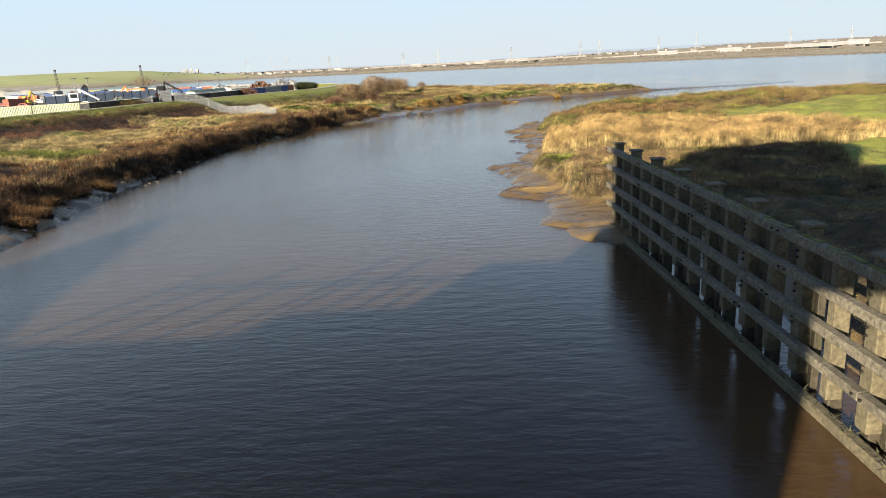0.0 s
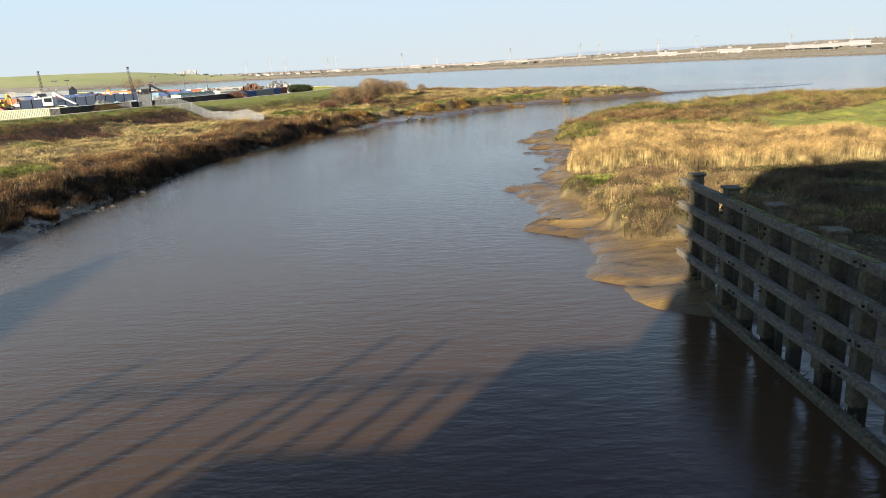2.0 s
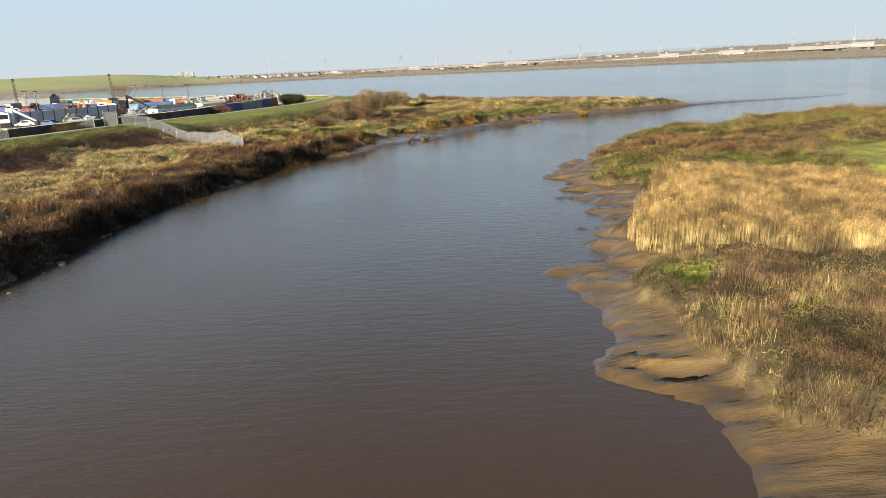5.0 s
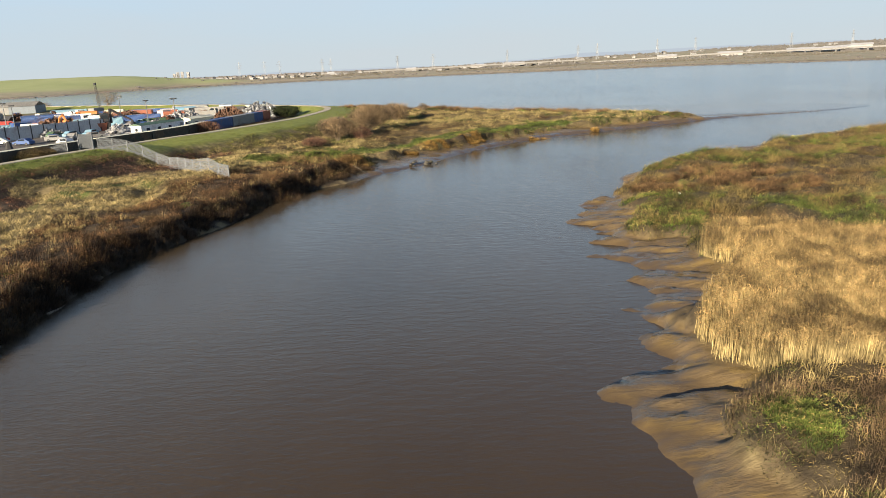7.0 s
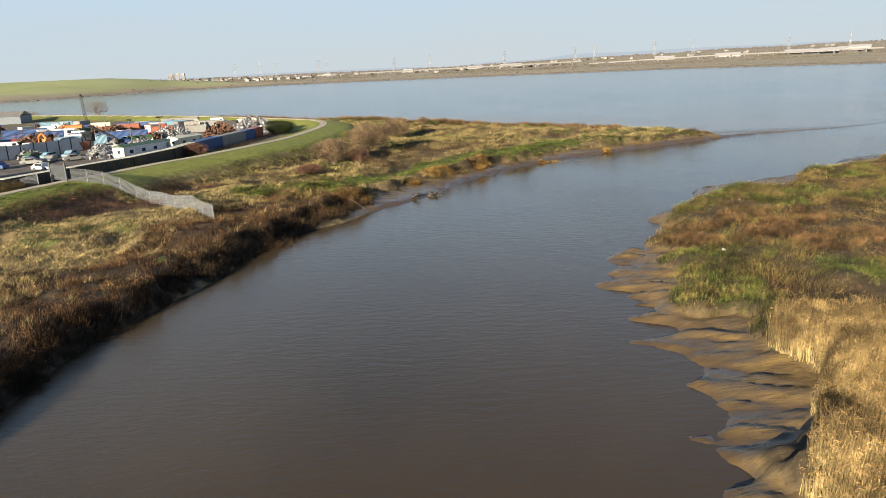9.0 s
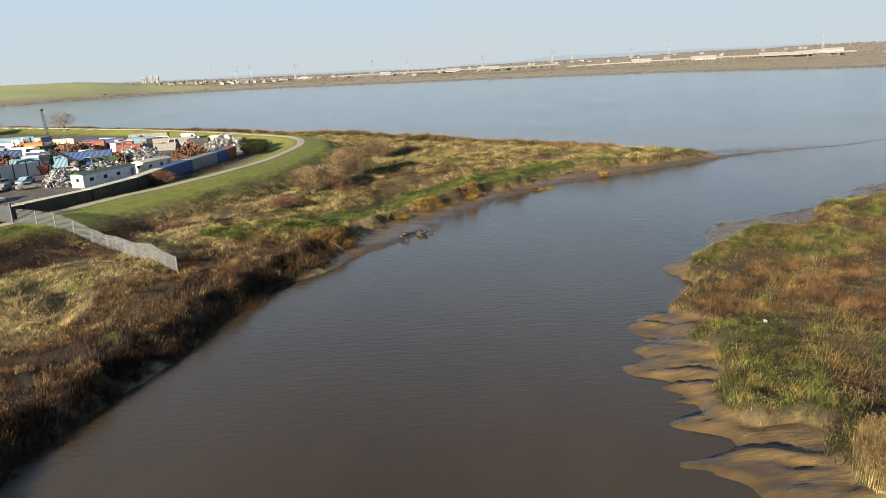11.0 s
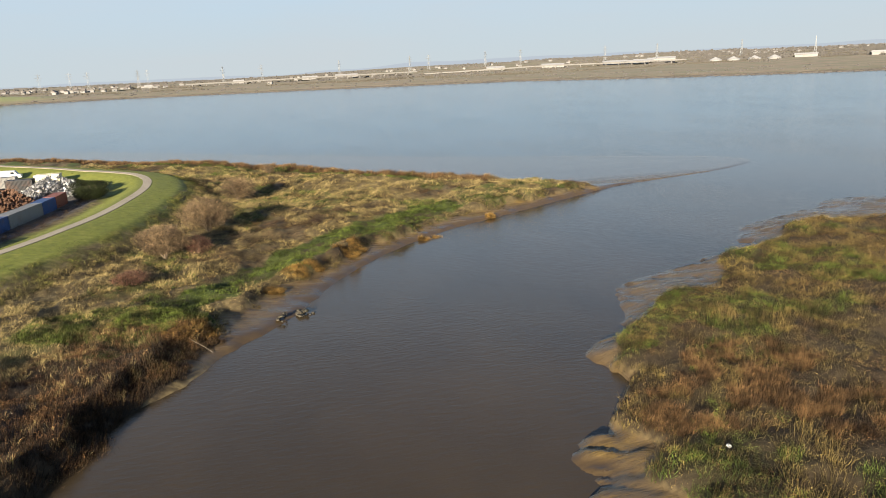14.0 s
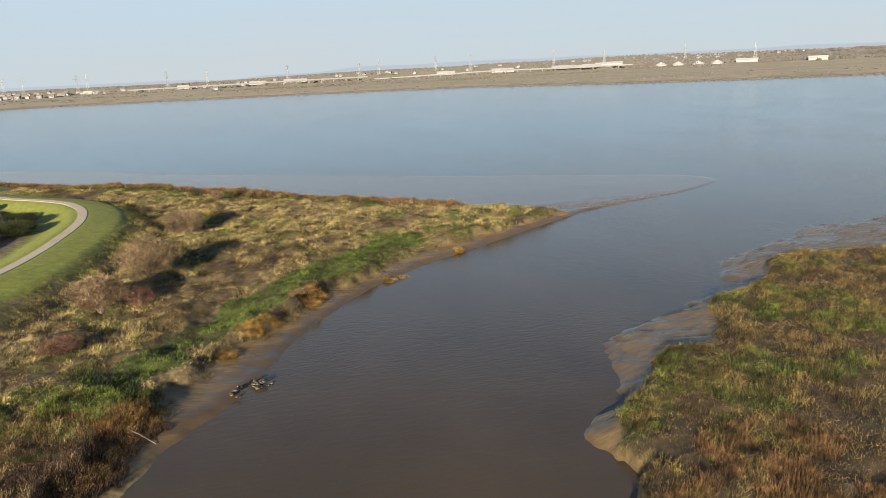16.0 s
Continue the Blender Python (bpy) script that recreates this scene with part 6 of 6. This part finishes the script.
def house_parts():
    c = thing("house", -500, 1900, gz(-500, 1900), 0, "small pale house with a brown pitched roof far away", "house", "far houses")
    part("wall", one(box, -5, 5, -4, 4, -1, 4.4), white_wall, c)
    bm = bmesh.new()
    q = [bm.verts.new(p) for p in ((-5.4, -4.4, 5), (5.4, -4.4, 5), (5.4, 4.4, 5), (-5.4, 4.4, 5), (-5.4, 0, 8), (5.4, 0, 8))]
    for fc in ((0, 1, 5, 4), (2, 3, 4, 5), (1, 2, 5), (3, 0, 4)):
        bm.faces.new([q[i] for i in fc])
    part("roof", bm, brick_roof, c)
    for k in (-3, 0, 3):
        part("window", one(box, k - 0.7, k + 0.7, -4.1, -4.0, 1.2, 3.4), glass, c)
    return c


hs = house_parts()
for k in range(150):
    u = rng.random()
    hx = rng.uniform(-760, -260) if u < 0.45 else rng.uniform(1150, 2300) if u < 0.8 else rng.uniform(-100, 900)
    hy = rng.uniform(1750, 2250) if hx < 0 else rng.uniform(2050, 2600)
    copy_thing(hs, pose(hx, hy, gz(hx, hy), 0, 0, rng.choice((0, 90)) + rng.uniform(-20, 20)))


def far_shed(x, y, rz, length, width, h, label, conical=False):
    c = thing("warehouse", x, y, gz(x, y), rz, label, "warehouse", "far warehouses")
    if conical:
        part("store_wall", one(rod, (0, 0, -1), (0, 0, 3), width, n=20), white_wall, c)
        part("cone_roof", one(rod, (0, 0, 3), (0, 0, h), width * 1.05, 0.5, 20), shed_roof, c)
        return
    part("wall", one(box, 0, length, 0, width, -1, h), white_wall, c)
    bm = bmesh.new()
    q = [bm.verts.new(p) for p in ((-1, -1, h), (length + 1, -1, h), (length + 1, width + 1, h), (-1, width + 1, h), (-1, width / 2, h + 4), (length + 1, width / 2, h + 4))]
    for fc in ((0, 1, 5, 4), (2, 3, 4, 5), (1, 2, 5), (3, 0, 4)):
        bm.faces.new([q[i] for i in fc])
    part("roof", bm, shed_roof, c)
    for k in range(int(length // 14)):
        part("loading_door", one(box, 4 + 14 * k, 9 + 14 * k, -0.4, 0, 0, 5), paint("grey"), c)


for sx, sy, srz, sl, sw, shh in ((818, 1800, -27, 60, 26, 9), (868, 1775, -28, 70, 26, 8), (938, 1738, -30, 44, 24, 13), (900, 1790, -30, 46, 22, 9), (700, 1930, -20, 60, 22, 7), (560, 1990, -15, 50, 20, 6), (150, 2060, 0, 60, 20, 7),
                                 (1310, 1450, -42, 40, 14, 6), (1230, 1600, -40, 50, 18, 6), (1000, 1900, -30, 60, 24, 8), (60, 2080, 0, 40, 18, 6), (-120, 2010, 5, 26, 14, 6), (-330, 1960, 10, 18, 10, 4)):
    far_shed(sx, sy, srz, sl, sw, shh, "pale sheet-roofed warehouse on the far shore")
for sx, sy in ((1058, 1668), (1092, 1645), (1130, 1616), (1166, 1590)):
    far_shed(sx, sy, 0, 0, 15, 10, "white cone-roofed storage building on the far shore", True)
for tx, ty in ((-1084, 2850), (-1070, 2850), (-1054, 2856), (-1036, 2870)):
    c = thing("tower_block", tx, ty, gz(tx, ty), rng.uniform(0, 40), "pale distant tower block", "tower block", "far tower blocks")
    h = rng.uniform(20, 28)
    part("wall", one(box, -5, 5, -5, 5, -3, h), white_wall, c)
    for k in range(3):
        part("window", one(box, -3.6 + 3 * k, -3.0 + 3 * k, -5.1, -5.0, 2, 18), glass, c)
    part("roof", one(box, -5.2, 5.2, -5.2, 5.2, h, h + 0.8), concrete, c)

# woods, hedges and scrub on the far plain: ragged clumps
def clump_mesh(name, x, y, size, tall, material, label):
    """Bare crowns: spiky tufts of twigs on the land."""
    n = len(x)
    z = look_up(GZ, x, y)
    k = 14
    a = gen.uniform(0, 2 * np.pi, (n, k))
    r = np.sqrt(gen.random((n, k))) * size[:, None]
    bx, by = x[:, None] + r * np.cos(a), y[:, None] + r * np.sin(a)
    hh = tall[:, None] * gen.uniform(0.45, 1.0, (n, k)) * (1 - 0.4 * (r / size[:, None]) ** 2)
    w = size[:, None] * gen.uniform(0.15, 0.4, (n, k))
    v = np.stack([np.stack([bx - w, by, z[:, None] - 0.5 + 0 * bx], -1), np.stack([bx + w, by, z[:, None] - 0.5 + 0 * bx], -1), np.stack([bx + w * 0.6, by + w, z[:, None] + hh], -1), np.stack([bx - w * 0.7, by + w * 0.5, z[:, None] + hh * 0.8], -1)], 2)
    f = np.arange(n * k * 4).reshape(-1, 4)
    tagged(new(name, sheet(name, v.reshape(-1, 3), f, material, False)), label, "woodland", kind="stuff")


n = 5200
wx, wy = gen.uniform(-1500, 2300, n), gen.uniform(1650, 3300, n)
keep = (wave(wx, wy, 160, 91) + 0.5 * wave(wx, wy, 60, 92) > 0.1) & (area_distance(wx, wy, fw) > 250)
clump_mesh("far_woodland", wx[keep], wy[keep], gen.uniform(3, 8, keep.sum()), gen.uniform(3, 7.5, keep.sum()), far_bark, "bare brown winter woods on the far plain")
n = 5200
wx, wy = gen.uniform(900, 2500, n), gen.uniform(1250, 3000, n)
keep = (wave(wx, wy, 130, 97) + 0.6 * wave(wx, wy, 45, 98) > 0.05) & (area_distance(wx, wy, fw) > 90) & (wy > 1420 - 0.25 * (wx - 900))
clump_mesh("eastern_woodland", wx[keep], wy[keep], gen.uniform(4, 9, keep.sum()), gen.uniform(5, 11, keep.sum()), far_bark, "grey bare trees and hedges on the rising far land")
hedge = plain("far_hedge", (0.10, 0.09, 0.07), 0.95, vary=0.5, scale=0.05, relief=0.0)
for k in range(46):
    hx0, hy0 = gen.uniform(-900, 1700), gen.uniform(1420, 2300)
    turn, ln = gen.uniform(-0.35, 0.15), gen.uniform(60, 260)
    u = gen.random(int(ln / 3))
    hx1, hy1 = hx0 + u * ln * math.cos(turn), hy0 + u * ln * math.sin(turn)
    if area_distance(np.array([hx0, hx1[-1]]), np.array([hy0, hy1[-1]]), fw).min() > 60:
        clump_mesh("field_hedge", hx1, hy1, gen.uniform(2, 5, len(u)), gen.uniform(1.5, 4.5, len(u)), hedge, "ragged brown hedge on the far plain")
n = 900
wx, wy = gen.uniform(-500, 1300, n), gen.uniform(700, 1700, n)
d = area_distance(wx, wy, fw)
keep = (d > 15) & (d < 320) & (gen.random(n) < 0.8)
clump_mesh("far_scrub", wx[keep], wy[keep], gen.uniform(1.5, 5, keep.sum()), gen.uniform(1.0, 3.0, keep.sum()), far_bark, "scattered brown scrub on the far marsh")
stone = plain("dark_revetment", (0.10, 0.09, 0.08), 0.9, vary=0.5, scale=0.6, relief=0.0)
edge = resample(fw, 12.0)
edge = edge[(edge[:, 0] > -1200) & (edge[:, 0] < 1600) & (edge[:, 1] < 1300)]
bm = bmesh.new()
for ex, ey in edge:
    for _ in range(4):
        bmesh.ops.create_icosphere(bm, subdivisions=1, radius=1.0, matrix=Matrix.Translation((ex + rng.uniform(-6, 6), ey + 3 + rng.uniform(-2, 3), 0.2)) @ Matrix.Diagonal((rng.uniform(4, 8), rng.uniform(1, 2), rng.uniform(1.0, 2.0), 1)))
tagged(part("shore_stones", bm, stone), "dark stone revetment along the far shore", "stones", kind="stuff")

# distant hills beyond the plain, unlit: haze is painted in as a glow
haze, ht, hp = nodes_of("glowing_haze_hills")
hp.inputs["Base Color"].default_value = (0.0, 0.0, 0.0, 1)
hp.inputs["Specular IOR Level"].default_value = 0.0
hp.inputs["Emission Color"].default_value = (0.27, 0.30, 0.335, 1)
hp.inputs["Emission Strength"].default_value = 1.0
hx = np.linspace(-4700, 4700, 160)
hy = 4300 - 0.00006 * hx**2
hz = 26 + 14 * wave(hx, hx * 0, 900, 95) + 7 * wave(hx, hx * 0, 260, 96) + 22 * step(-200, 2600, hx)
hv = np.concatenate([np.stack([hx, hy, hx * 0 - 5], 1), np.stack([hx, hy, hz], 1), np.stack([hx, hy + 300, hz * 0 - 5], 1)])
hi = np.arange(159)
hf = np.concatenate([np.stack([hi, hi + 1, hi + 161, hi + 160], 1), np.stack([hi + 160, hi + 161, hi + 321, hi + 320], 1)])
tagged(new("backdrop", sheet("backdrop", hv, hf, haze)), "distant hills on the horizon glowing in a haze colour", "hills", kind="structure")

# ---- small things on the banks ----
for k, (rx, ry) in enumerate(((-8.8, 158.6), (-11.2, 157.2))):
    c = thing("debris_pile", rx, ry, max(gz(rx, ry), 0.0), 0, "dark heap of broken stone and driftwood on wet mud", "debris", "debris on the mud")
    for j in range(30 if k == 0 else 10):
        bm = bmesh.new()
        bmesh.ops.create_icosphere(bm, subdivisions=1, radius=rng.uniform(0.12, 0.32))
        for v in bm.verts:
            v.co = Vector((v.co.x * rng.uniform(0.8, 1.5), v.co.y, v.co.z * 0.7)) * rng.uniform(0.85, 1.15)
        off = Vector((rng.gauss(0, 0.65), rng.gauss(0, 0.5), 0))
        off.z = rng.uniform(0.0, 0.75) * math.exp(-off.length_squared)
        bmesh.ops.translate(bm, verts=bm.verts, vec=off)
        part("stone", bm, wet_pile, c)
    part("branch", one(rod, (-0.7, 0, 0.2), (0.6, 0.4, 0.75), 0.05, 0.025, 5), wet_pile, c)


def driftwood(ax, ay, bx, by, r):
    za, zb = gz(ax, ay) + r, gz(bx, by) + r
    c = thing("driftwood_pole", ax, ay, za, 0, "bleached driftwood pole lying on the bank", "driftwood", "driftwood")
    bm = bmesh.new()
    p = Vector((0, 0, 0))
    for k in range(4):
        q = Vector((bx - ax, by - ay, zb - za)) * (k + 1) / 4 + Vector((rng.uniform(-0.1, 0.1), rng.uniform(-0.1, 0.1), 0.02))
        rod(bm, p, q, r * (1 - 0.15 * k), r * (0.85 - 0.15 * k), 7)
        p = q
    part("pole", bm, plain("bleached_wood", (0.30, 0.26, 0.20), 0.85, relief=0.0), c)


for k in range(34):
    px = rng.uniform(-36.2, -33.6)
    py = 45 + 36 * rng.random() ** 0.8
    bm = bmesh.new()
    bmesh.ops.create_icosphere(bm, subdivisions=1, radius=rng.uniform(0.10, 0.3))
    for v in bm.verts:
        v.co = Vector((v.co.x * 1.4, v.co.y, v.co.z * 0.6)) * rng.uniform(0.8, 1.2)
    st = part("bank_stone", bm, stone)
    st.location = (px, py, max(gz(px, py), 0.0) + 0.03)
    tagged(st, "dark broken stone lying on the wet mud bank", "stone", "stones on the mud bank")
driftwood(-35.4, 66.2, -34.2, 70.2, 0.09)
driftwood(-36.6, 137.8, -33.6, 135.0, 0.10)
driftwood(-21.6, 150.2, -18.6, 148.4, 0.06)
driftwood(-35.2, 86, -34.9, 88.5, 0.12)
for lx, ly in ((-3.8, 260.3), (20.6, 114.2)):
    bm = bmesh.new()
    bmesh.ops.create_icosphere(bm, subdivisions=2, radius=0.24)
    for v in bm.verts:
        v.co *= 0.8 + 0.4 * noise.noise(v.co * 4)
        v.co.z *= 0.7
    c = part("litter_bag", bm, plain("white_plastic", (0.75, 0.75, 0.72), 0.5, relief=0.0))
    c.location = (lx, ly, gz(lx, ly) + 0.35)
    tagged(c, "crumpled white plastic bag caught in the grass", "litter", "litter")
